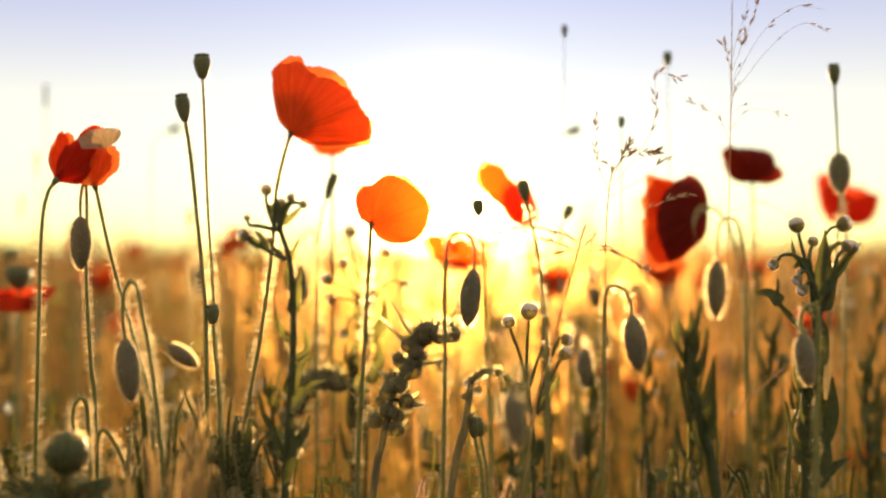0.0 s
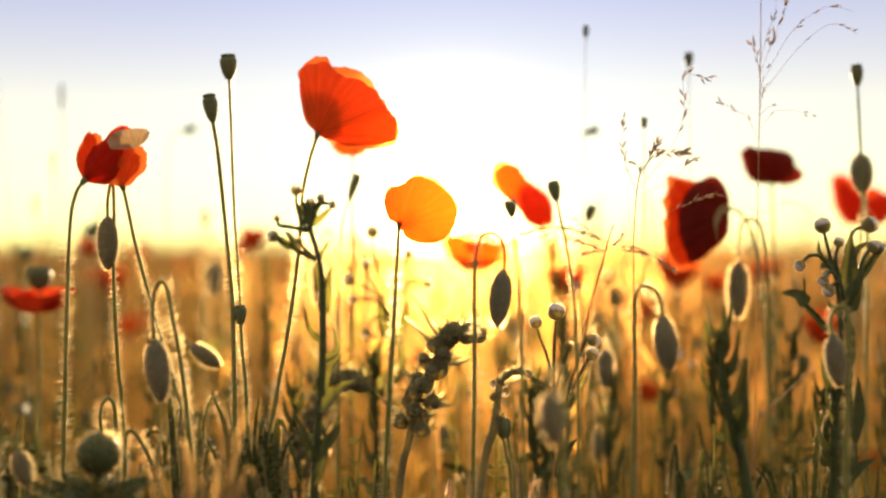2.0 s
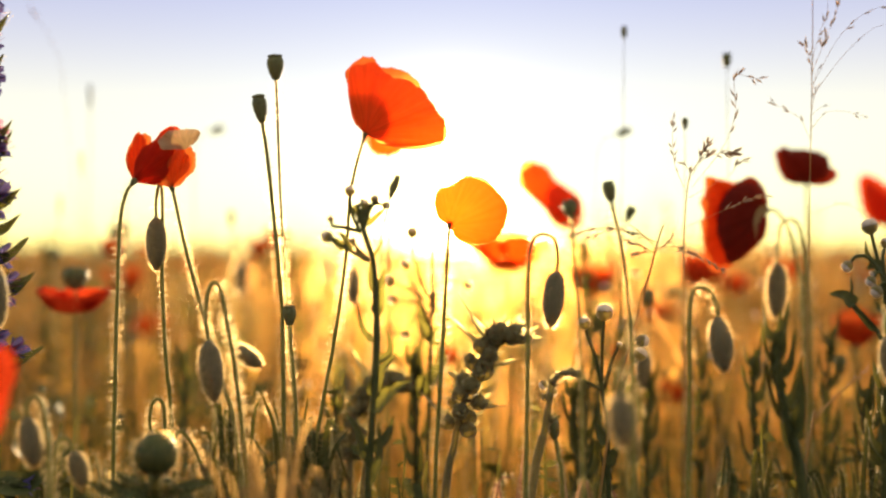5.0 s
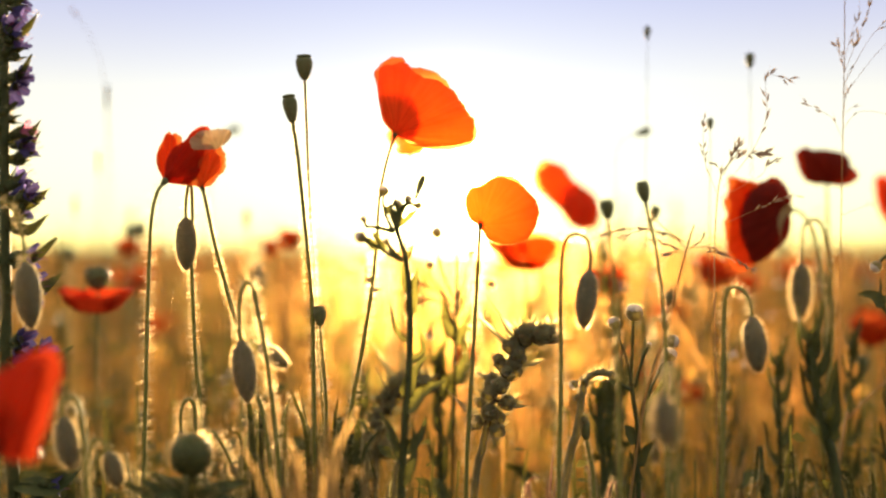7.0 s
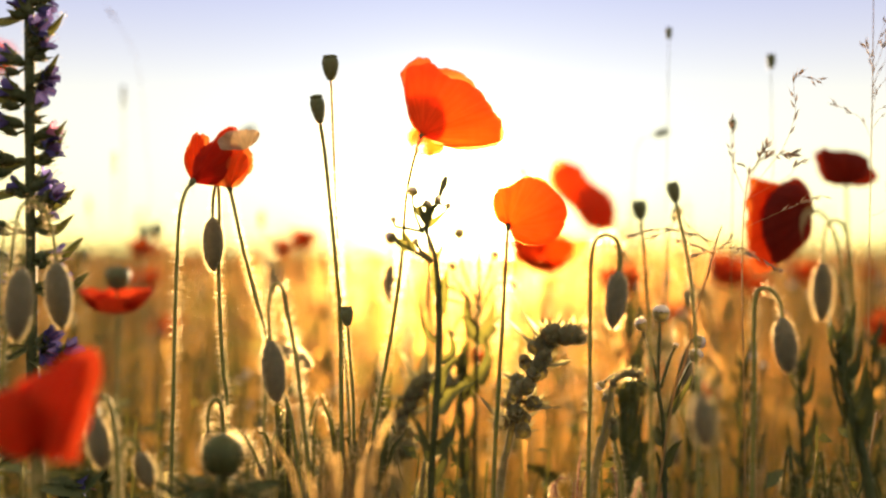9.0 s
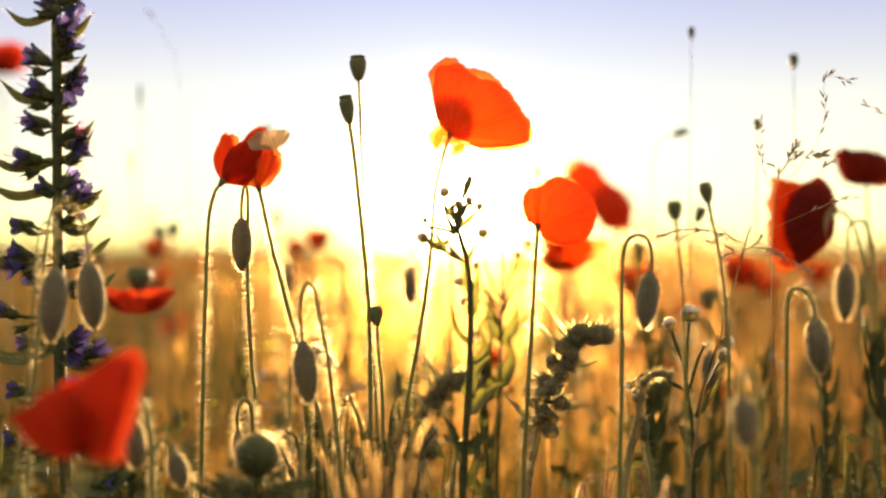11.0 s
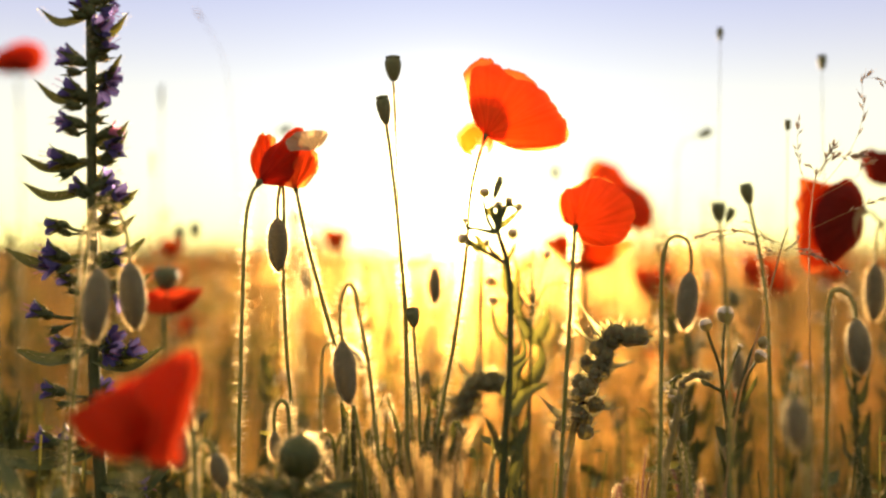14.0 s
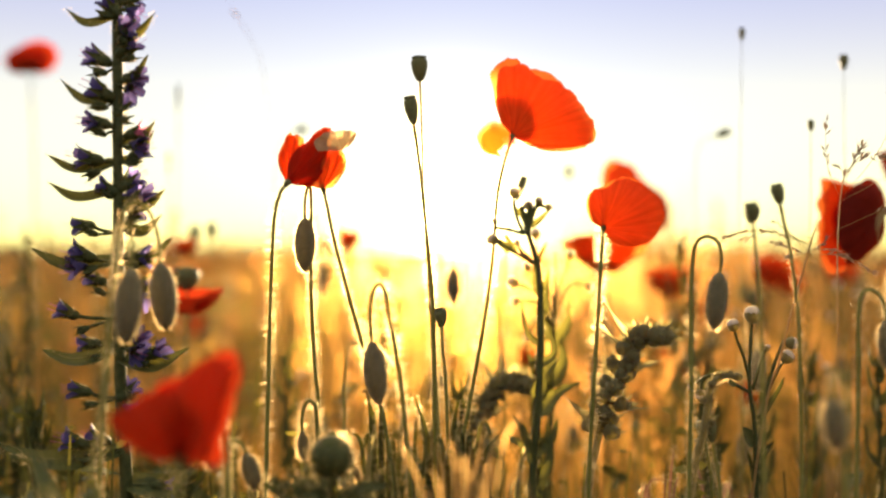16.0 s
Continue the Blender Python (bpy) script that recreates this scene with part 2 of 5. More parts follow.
# ---- mesh building ----
class Geo:
    """Collects vertices and faces of one part."""

    def __init__(self):
        self.v, self.f, self.uv = [], [], []

    def grid(self, rows_of_points, closed=False, uvs=None):
        base, nj = len(self.v), len(rows_of_points[0])
        for i, row in enumerate(rows_of_points):
            for j, p in enumerate(row):
                self.v.append(tuple(p))
                self.uv.append(uvs[i][j] if uvs else (j / nj, i / len(rows_of_points)))
        for i in range(len(rows_of_points) - 1):
            for j in range(nj if closed else nj - 1):
                k = (j + 1) % nj
                a = base + i * nj
                self.f.append((a + j, a + k, a + nj + k, a + nj + j))
        return self

    def cap(self, start, count, flip=False):
        ring = tuple(range(start, start + count))
        self.f.append(ring[::-1] if flip else ring)

    def tube(self, pts, r0, r1, sides=7, bumps=0.0):
        """A tapered tube along points, from radius r0 to r1."""
        rings, n = [], len(pts)
        tangent = (pts[1] - pts[0]).normalized()
        side = tangent.orthogonal().normalized()
        for i, p in enumerate(pts):
            t = (pts[min(i + 1, n - 1)] - pts[max(i - 1, 0)]).normalized()
            side = (side - t * side.dot(t)).normalized()
            other = t.cross(side)
            r = (r0 + (r1 - r0) * i / (n - 1)) * (1 + bumps * noise.noise(p * 90))
            rings.append([p + (side * math.cos(a) + other * math.sin(a)) * r for a in [2 * math.pi * k / sides for k in range(sides)]])
        start = len(self.v)
        self.grid(rings, closed=True)
        self.cap(start, sides, True)
        self.cap(len(self.v) - sides, sides)
        return self

    def lathe(self, profile, m, sides=14, lobes=0, depth=0.0, twist=0.0):
        """A turned body: (radius, height) pairs, spun round the z axis of m."""
        rings = []
        for r, z in profile:
            rings.append([m @ Vector((r * (1 + depth * math.cos(lobes * a)) * math.cos(a + twist * z), r * (1 + depth * math.cos(lobes * a)) * math.sin(a + twist * z), z))
                          for a in [2 * math.pi * k / sides for k in range(sides)]])
        start = len(self.v)
        self.grid(rings, closed=True)
        self.cap(start, sides, True)
        self.cap(len(self.v) - sides, sides)
        return self

    def spike(self, p, d, length, r):
        """A fine tapering bristle."""
        s = d.cross(Vector((0.3, 1, 0.2)))
        s = s.normalized() if s.length > 0.05 else d.orthogonal().normalized()
        b = len(self.v)
        q = p + d * length * 0.6
        for w in (p - s * r, p + s * r, q + s * r * 0.7, q - s * r * 0.7, p + d * length):
            self.v.append(tuple(w))
            self.uv.append((0, 0))
        self.f += [(b, b + 1, b + 2, b + 3), (b + 3, b + 2, b + 4)]

    def leaf(self, pts, width, face=(0.2, -1, 0.3), fold=0.3, ripple=0.1, seed=0, belly=0.4):
        """A blade along points, folded at the midrib, pointed at its tip."""
        rows, face = [], Vector(face).normalized()
        n = len(pts)
        for i, p in enumerate(pts):
            s = i / (n - 1)
            t = (pts[min(i + 1, n - 1)] - pts[max(i - 1, 0)]).normalized()
            across = t.cross(face)
            across = across.normalized() if across.length > 1e-4 else t.orthogonal().normalized()
            up = across.cross(t)
            w = width * 0.5 * (math.sin(math.pi * min(1, s ** belly * 0.94 + 0.06)) ** 0.8 + 0.03)
            wave = ripple * width * math.sin(9 * s + seed)
            rows.append([p - across * w + up * (fold * w + wave), p - across * w * 0.5 + up * fold * w * 0.35, p - up * 0.05 * w,
                         p + across * w * 0.5 + up * fold * w * 0.35, p + across * w + up * (fold * w - wave)])
        return self.grid(rows)

    def petal(self, m, az, half, R, H, seed, flare=0.0, crumple=0.07, layer=0.0, rise=1.5, nu=22, nv=16, belly=0.66):
        """A thin bowl-shaped petal about the z axis of m."""
        rows, uvs = [], []
        for j in range(nv + 1):
            row, uvr = [], []
            for i in range(nu + 1):
                u = 2 * i / nu - 1
                rim = 1 - 0.17 * abs(u) ** 3 + 0.018 * math.sin(7.3 * u + seed * 2.1) + 0.03 * noise.noise((u * 4, seed, 1.7)) + 0.035 * noise.noise((u * 13, seed, 4.1))
                v = max(0.03, j / nv) * rim
                a = az + u * half * (0.6 + 0.4 * min(1, v * 1.4)) * (1 - 0.24 * max(0.0, (j / nv - 0.5) / 0.5) ** 2.4)
                r = R * (v ** belly) * (1 + flare * v ** 3 + layer)
                z = H * v ** rise
                wob = crumple * R * v ** 1.3 * (noise.noise((u * 1.6 + seed * 3.7, v * 2.0, seed)) * 1.5 + 0.55 * noise.noise((u * 5.0, v * 2.5 + seed, 9.1)))
                wob += 0.4 * crumple * R * v ** 4 * math.sin(u * 11 + seed)
                r += wob
                z += wob * 0.5 * (1 if H > 0 else -1)
                row.append(m @ Vector((r * math.cos(a), r * math.sin(a), z)))
                uvr.append((u * 0.5 + 0.5, j / nv))
            rows.append(row)
            uvs.append(uvr)
        return self.grid(rows, uvs=uvs)

    def fan(self, m, rim, bulge, seed, set_back=0.0, crumple=1.0, nu=52, nv=18):
        """A thin petal that spreads from its foot in the xz plane of m. rim: (degrees from upright, reach in mm); bulge and set_back in mm."""
        ease = lambda p, k: 0.5 * (2 * p[1] + (p[2] - p[0]) * k + (2 * p[0] - 5 * p[1] + 4 * p[2] - p[3]) * k * k + (3 * p[1] - p[0] - 3 * p[2] + p[3]) * k ** 3)
        q = [rim[0]] + list(rim) + [rim[-1]]
        rows, uvs = [], []
        for j in range(nv + 1):
            s = 0.03 + 0.97 * j / nv
            row, uvr = [], []
            for i in range(nu + 1):
                u = i / nu
                k = min(len(rim) - 2, int(u * (len(rim) - 1)))
                f = u * (len(rim) - 1) - k
                four = q[k:k + 4]
                turn = radians(ease([p[0] for p in four], f))
                reach = ease([p[1] for p in four], f) * (1 + (0.05 * noise.noise((u * 14, seed, 4.1)) + 0.035 * noise.noise((u * 41, seed, 7.7))) * s)
                out = bulge * math.sin(math.pi * (0.06 + 0.88 * u)) ** 0.8 * s ** 0.7 * (1.25 - 0.75 * s * s)
                wave = crumple * s ** 1.6 * (2.6 * noise.noise((u * 2.6 + seed, s * 1.6, seed)) + 1.5 * noise.noise((u * 7 + seed, s * 2.2, 3.3)) + 0.7 * math.sin(u * 25 + seed) * s * s + 0.5 * noise.noise((u * 24 + seed, s * 3.0, 1.3)))
                row.append(m @ Vector((math.sin(turn) * reach * s * 0.001, (set_back * s - out + wave) * 0.001, math.cos(turn) * reach * s * 0.001)))
                uvr.append((u, s))
            rows.append(row)
            uvs.append(uvr)
        return self.grid(rows, uvs=uvs)


def spline(pts, per=8):
    """Smooth points through the given ones."""
    pts = [Vector(p) for p in pts]
    q = [pts[0] * 2 - pts[1]] + pts + [pts[-1] * 2 - pts[-2]]
    out = []
    for i in range(1, len(q) - 2):
        a, b, c, d = q[i - 1:i + 3]
        for k in range(per):
            t = k / per
            out.append(0.5 * (2 * b + (c - a) * t + (2 * a - 5 * b + 4 * c - d) * t * t + (3 * b - a - 3 * c + d) * t ** 3))
    return out + [pts[-1]]


def aim(p, d, spin=0.0):
    """A frame at p whose z axis points along d."""
    return Matrix.Translation(p) @ Vector(d).normalized().to_track_quat("Z", "Y").to_matrix().to_4x4() @ Matrix.Rotation(spin, 4, "Z")


def thing(name, base, label, category, group=""):
    ob = tagged(new(name), label, category, group)
    ob.location = base
    ob.empty_display_size = 0.01
    return ob


def part(name, geo, material, parent, label="", kind="", smooth=True):
    """Links geo as one mesh under a thing, or under a part of one."""
    root = parent
    while root.parent:
        root = root.parent
    o = root.location
    me = bpy.data.meshes.new(name)
    me.from_pydata([(x - o[0], y - o[1], z - o[2]) for x, y, z in geo.v], [], geo.f)
    layer = me.uv_layers.new(name="UVMap")
    index = np.empty(len(me.loops), dtype=np.int32)
    me.loops.foreach_get("vertex_index", index)
    layer.data.foreach_set("uv", np.array(geo.uv, dtype=np.float32)[index].ravel())
    me.materials.append(material)
    if smooth:
        me.polygons.foreach_set("use_smooth", [True] * len(me.polygons))
    ob = new(name, me)
    ob.parent = parent
    if label or kind:
        tagged(ob, label, "", "", kind)
    return ob


def bristles(geo, pts, radius, length, per_metre, rng, first=0.0, last=1.0, thick=0.00005):
    """Bristles standing out from a stem."""
    n = len(pts) - 1
    for i in range(n):
        if not first <= i / n <= last:
            continue
        a, b = pts[i], pts[i + 1]
        t = (b - a).normalized()
        s = t.orthogonal().normalized()
        o = t.cross(s)
        want = (b - a).length * per_metre * 1.35
        for _ in range(int(want + rng.random())):
            q = rng.uniform(0, 2 * math.pi)
            out = s * math.cos(q) + o * math.sin(q)
            d = (out + t * rng.uniform(-0.35, 0.35)).normalized()
            geo.spike(a.lerp(b, rng.random()) + out * radius * 0.9, d, length * rng.uniform(0.5, 1.45), thick)


def bristles_round(geo, m, profile, length, count, rng, lean=0.6, thick=0.00006):
    """Bristles on a turned body."""
    for _ in range(count):
        i = rng.randrange(1, len(profile) - 1)
        f = rng.random()
        r = profile[i][0] * (1 - f) + profile[i + 1][0] * f
        z = profile[i][1] * (1 - f) + profile[i + 1][1] * f
        a = rng.uniform(0, 2 * math.pi)
        p = m @ Vector((r * math.cos(a), r * math.sin(a), z))
        d = (m.to_3x3() @ Vector((math.cos(a), math.sin(a), lean * rng.uniform(0.1, 1)))).normalized()
        geo.spike(p, d, length * rng.uniform(0.5, 1.1), thick)


def rooted(y, path, drift=0.02, rng=None):
    """World points of a stem: its path in the upright plane at depth y, carried on down into the ground."""
    pts = [Vector((x, y, z)) for x, z in path]
    a, b = pts[-2], pts[-1]
    if b.z > 0.02:
        slope = max(-0.25, min(0.25, (b.x - a.x) / max(0.01, a.z - b.z)))
        x = b.x + slope * b.z * 0.55
        dy = rng.uniform(-drift, drift) if rng else 0
        pts.append(Vector(((b.x + x) / 2, y + dy * 0.4, b.z * 0.5)))
        pts.append(Vector((x, y + dy, -0.004)))
    return pts


SEEDS = random.Random(7)


def hairy_stem(top, pts, r0, r1, hair, density, rng, sides=7, bare=0.0):
    g = Geo().tube(pts, r0, r1, sides, 0.08)
    st = part("stem", g, STEM, top)
    if density:
        h = Geo()
        bristles(h, pts, (r0 + r1) / 2, hair, density, rng, bare)
        part("bristles", h, HAIR, st, kind="stuff")
    return st


def poppy(y, path, axis, R, H, petals, label, stem_r=0.0011, hair=0.004, density=6500, heart=True, spin=0.0, flare=0.0, crumple=0.07, rise=1.5, group="poppies in flower", belly=0.6, skin=None):
    """A poppy: bristly stem and thin petals round a seed pod. petals: (turn, half width, length, height) each."""
    rng = random.Random(SEEDS.random())
    pts = spline(rooted(y, path, rng=rng), 10)
    top = thing("poppy", pts[-1], label, "flower", group)
    hairy_stem(top, pts, stem_r * 0.85, stem_r * 1.15, hair, density, rng)
    m = aim(pts[0], axis, spin)
    for k, (turn, half, reach, height, *pale) in enumerate(petals):
        g = Geo().petal(m, radians(turn), radians(half), R * reach, H * height, rng.uniform(0, 20), flare, crumple, 0.05 * (k % 2), rise, belly=belly)
        part("petal", g, PETAL_PALE if pale else skin or PETAL, top, "pale petal" if pale else "")
    if heart:
        s = R * 0.16
        pod = [(s * 0.3, 0), (s * 0.8, s * 0.5), (s, s * 1.3), (s * 0.9, s * 1.9), (s * 1.05, s * 2.0), (s * 0.2, s * 2.15)]
        part("seed_pod", Geo().lathe(pod, m, 12), POD, top)
        g = Geo()
        for _ in range(70):
            a = rng.uniform(0, 2 * math.pi)
            d = m.to_3x3() @ Vector((math.cos(a) * 0.8, math.sin(a) * 0.8, rng.uniform(0.7, 1.6)))
            p0 = m.translation + d * s * 0.3
            p1 = p0 + d.normalized() * s * rng.uniform(1.6, 2.4)
            g.tube([p0, (p0 + p1) / 2, p1], s * 0.04, s * 0.04, 4)
            g.lathe([(s * 0.02, -s * 0.15), (s * 0.12, 0), (s * 0.02, s * 0.15)], aim(p1, d), 5)
        part("stamen_ring", g, DARK, top, kind="stuff")
    return top


def ragged_poppy(y, path, petals, label, stem_r=0.0011, hair=0.004, density=6500, turn=0.0, loose=()):
    """A poppy with uneven petals. petals: (material, bulge, set back, rim) each, the rim as in fan()."""
    rng = random.Random(SEEDS.random())
    pts = spline(rooted(y, path, rng=rng), 10)
    top = thing("poppy", pts[-1], label, "flower", "poppies in flower")
    hairy_stem(top, pts, stem_r * 0.85, stem_r * 1.15, hair, density, rng)
    m = Matrix.Translation(pts[0]) @ Matrix.Rotation(turn, 4, "Z")
    for skin, bulge, set_back, rim in petals:
        part("petal", Geo().fan(m, rim, bulge, rng.uniform(0, 20), set_back), skin, top, "pale petal" if skin == PETAL_PALE else "")
    for foot, skin, bulge, set_back, rim in loose:
        part("petal", Geo().fan(m @ Matrix.Translation(foot), rim, bulge, rng.uniform(0, 20), set_back), skin, top, "pale petal, folded over")
    neck = Geo().lathe([(stem_r * 0.9, -0.002), (stem_r * 1.7, 0.0005), (stem_r * 1.5, 0.002), (stem_r * 0.4, 0.0026)], aim(pts[0], pts[0] - pts[2]), 10)
    part("receptacle", neck, POD, top)
    return top


FOUR = [(0, 108, 1.0, 1.0), (180, 108, 1.0, 1.0), (90, 100, 0.95, 1.03), (270, 100, 0.95, 1.0)]


def seed_head(y, path, width, height, label, stem_r=0.0008, hair=0.0022, density=2500, group="poppy seed heads", bare=0.0):
    """A ripening poppy pod on its stalk: an urn under a flat ribbed lid."""
    rng = random.Random(SEEDS.random())
    pts = spline(rooted(y, path, rng=rng), 10)
    top = thing("poppy_seed_head", pts[-1], label, "seed head", group)
    hairy_stem(top, pts, stem_r, stem_r * 1.3, hair, density, rng, bare=bare)
    m = aim(pts[0], pts[0] - pts[2])
    w, h = width / 2, height
    body = [(stem_r, -0.04 * h), (w * 0.42, 0.0), (w * 0.5, 0.05 * h), (w * 0.72, 0.2 * h), (w * 0.95, 0.48 * h), (w, 0.68 * h), (w * 0.92, 0.80 * h), (w * 0.74, 0.87 * h)]
    part("pod", Geo().lathe(body, m, 20, 10, 0.025), POD, top)
    lid = [(w * 0.70, 0.86 * h), (w * 0.84, 0.885 * h), (w * 0.87, 0.92 * h), (w * 0.74, 0.965 * h), (w * 0.4, 0.99 * h), (w * 0.1, h)]
    g = Geo().lathe(lid, m, 40, 10, 0.07)
    part("lid", g, POD, top)
    return top


def nodding_bud(y, path, width, length, label, stem_r=0.001, hair=0.0034, density=6000, bud_hair=550, group="nodding poppy buds"):
    """A hairy poppy bud hanging from the hooked end of its stem."""
    rng = random.Random(SEEDS.random())
    pts = spline(rooted(y, path, rng=rng), 10)
    top = thing("poppy_bud", pts[-1], label, "flower bud", group)
    hairy_stem(top, pts, stem_r * 0.85, stem_r * 1.2, hair, density, rng)
    m = aim(pts[0], pts[0] - pts[2], rng.uniform(0, 3))
    w, h = width * 0.45, length
    prof = [(stem_r * 0.9, -0.02 * h), (w * 0.45, 0.03 * h), (w * 0.74, 0.12 * h), (w * 0.94, 0.28 * h), (w, 0.45 * h), (w * 0.95, 0.62 * h), (w * 0.78, 0.78 * h), (w * 0.5, 0.91 * h), (w * 0.2, 0.99 * h), (w * 0.06, h)]
    bud = part("bud", Geo().lathe(prof, m, 18, 2, 0.03), BUD, top)
    if bud_hair:
        g = Geo()
        bristles_round(g, m, prof, hair * 0.75, int(bud_hair * 1.5), rng, thick=0.00006)
        part("bristles", g, HAIR, bud, kind="stuff")
    return top


def ball_plant(y, main, shoots, leaves, label, name="fleabane", stem_r=0.0013, category="wild flower"):
    """A branched weed with round white-topped flower buds. shoots: (depth, path, bud radius); leaves: (depth, path, width)."""
    rng = random.Random(SEEDS.random())
    pts = spline(rooted(y, main, rng=rng), 8)
    top = thing(name, pts[-1], label, category)
    st = part("stem", Geo().tube(pts, stem_r * 0.7, stem_r * 1.4, 8, 0.1), LEAF, top)
    h = Geo()
    bristles(h, pts, stem_r, 0.0013, 2500, rng)
    part("down", h, HAIR, st, kind="stuff")
    for d, path, r in shoots:
        q = spline([(x, d, z) for x, z in path], 6)
        part("branch", Geo().tube(q, stem_r * 0.5, stem_r * 0.75, 6, 0.1), LEAF, top)
        if r <= 0:
            continue
        m = aim(q[0], q[0] - q[1], rng.random())
        cup = [(r * 0.25, -0.15 * r), (r * 0.75, 0.15 * r), (r, 0.65 * r), (r * 1.02, 0.95 * r), (r * 0.9, 1.15 * r)]
        b = part("flower_bud", Geo().lathe(cup, m, 16, 8, 0.03), GREY, top)
        dome = [(r * 0.93, 1.0 * r), (r * 0.96, 1.2 * r), (r * 0.82, 1.55 * r), (r * 0.5, 1.8 * r), (r * 0.12, 1.88 * r)]
        part("floret_dome", Geo().lathe(dome, m, 18, 9, 0.05), WHITE, b, "pale closed florets")
        g = Geo()
        bristles_round(g, m, cup + dome[1:], r * 0.3, 150, rng, 0.9, 0.000045)
        part("down", g, HAIR, b, kind="stuff")
    for k, (d, path, width) in enumerate(leaves):
        q = spline([(x, d, z) for x, z in path], 6)
        part("leaf", Geo().leaf(q, width, (rng.uniform(-0.6, 0.6), -1, rng.uniform(-0.3, 0.8)), 0.35, 0.08, k), LEAF, top)
    return top


# ---- ground, one sheet to the horizon ----
def ground_height(x, y):
    return 0.02 * noise.noise((x * 0.7, y * 0.7, 0)) - 0.012


g = Geo()
steps = [-3000, -800, -200, -60, -20, -8, -3, -1.5, -0.8, -0.4, 0, 0.4, 0.8, 1.5, 3, 8, 20, 60, 200, 800, 3000]
g.grid([[(x, y, ground_height(x, y) if abs(x) + abs(y) < 12 else -0.012) for x in steps] for y in steps])
me = bpy.data.meshes.new("ground")
me.from_pydata(g.v, [], g.f)
me.materials.append(SOIL)
tagged(new("ground", me), "dry earth of the poppy meadow under the grass", "ground", kind="structure")

# ---- poppies in flower ----
ragged_poppy(0.67, [(-0.0838, 0.5134), (-0.0884, 0.4981), (-0.0922, 0.4785), (-0.0943, 0.4474), (-0.0999, 0.4054), (-0.1077, 0.3619), (-0.1126, 0.3246)], [
    (PETAL, -18, 5, [(-32, 12), (-21, 28), (-19, 37), (-15, 40), (-6, 44.7), (5, 43.7), (11, 40.5), (22, 42), (37, 42.2), (49, 42), (60, 41), (69, 40.6), (75, 43.5), (84, 45.3), (95, 44.3), (99, 38), (112, 18)]),
    (PETAL, 17, -2, [(-44, 8), (-28, 18), (-19, 29), (-12, 36), (-2, 37), (9, 38.5), (18, 36), (30, 34.5), (42, 36.5), (54, 39), (64, 39.6), (70, 40.6), (76, 43.2), (84, 44.8), (94, 43.6), (99, 37), (108, 23), (122, 10)])],
    "large red poppy, bowl tilted open, on a bristly stem")
ragged_poppy(0.64, [(-0.2039, 0.4855), (-0.2078, 0.4793), (-0.2108, 0.4629), (-0.2125, 0.4154), (-0.2134, 0.3738), (-0.2142, 0.3293)], [
    (PETAL, -9, 3, [(-30, 8), (-23, 13.5), (-18, 17), (-9, 20.5), (-3, 26), (5, 26.6), (12, 26.3), (20, 24.2), (25, 15)]),
    (PETAL, -5, 6, [(-32, 7), (-24, 13), (-17, 17), (-8, 20), (-2, 25), (6, 26), (14, 22), (24, 14)]),
    (PETAL, -13, 7, [(8, 16), (22, 25), (30, 31.5), (36, 36.5), (42, 34), (52, 28), (70, 18)]),
    (PETAL_RED, 3, 2, [(0, 8), (14, 18), (25, 24), (29, 30), (35, 36.6), (40, 36), (48, 30), (57, 24), (80, 17), (98, 11)]),
    (PETAL, 0, 3, [(2, 9), (14, 17.5), (25, 22), (31, 27), (38, 30), (48, 27), (57, 23), (80, 16.5), (98, 10.5)])],
    "half-closed red poppy, petals crumpled and upright", density=4500)
ragged_poppy(0.65, [(-0.1856, 0.4831), (-0.1832, 0.4722), (-0.1789, 0.4526), (-0.1717, 0.4255), (-0.1653, 0.4028), (-0.1578, 0.3757), (-0.1502, 0.3425)], [
    (PETAL, -11, 3, [(-40, 12), (-18, 19), (4, 23), (20, 23.5), (34, 20), (50, 14)]),
    (PETAL, 12, -4, [(-78, 9), (-50, 9.5), (-19, 11), (3, 16), (13, 19.5), (20, 23.4), (27, 20.5), (32, 19.5), (38, 20), (51, 15.5), (63, 10), (84, 5)])],
    "orange-red poppy with a pale folded petal, on a thin stem", hair=0.0028, loose=[((0.0111, -0.016, 0.0193), PETAL_PALE, 5, -3, [(-93, 11.5), (-72, 15), (-50, 12.7), (-14, 10), (15, 10.6), (34, 11.8), (44, 10.6), (60, 4)])])
ragged_poppy(0.64, [(-0.0377, 0.4627), (-0.0385, 0.4505), (-0.0396, 0.4297), (-0.0416, 0.394), (-0.0436, 0.3583), (-0.045, 0.3256)], [
    (PETAL, -12, 4, [(-58, 6), (-48, 9), (-19, 19.5), (3, 22.5), (28, 30), (43, 31.5), (65, 33), (79, 31.5), (95, 28.6), (113, 23), (131, 15), (154, 6)]),
    (PETAL, 12, 1, [(-62, 6), (-46, 9.5), (-19, 19.9), (-6, 20.5), (3, 21.4), (16, 27), (28, 29), (43, 30), (65, 32), (79, 30.5), (95, 28.4), (113, 22.4), (131, 14.6), (154, 6.2)])],
    "red poppy seen from behind, round and fully open")
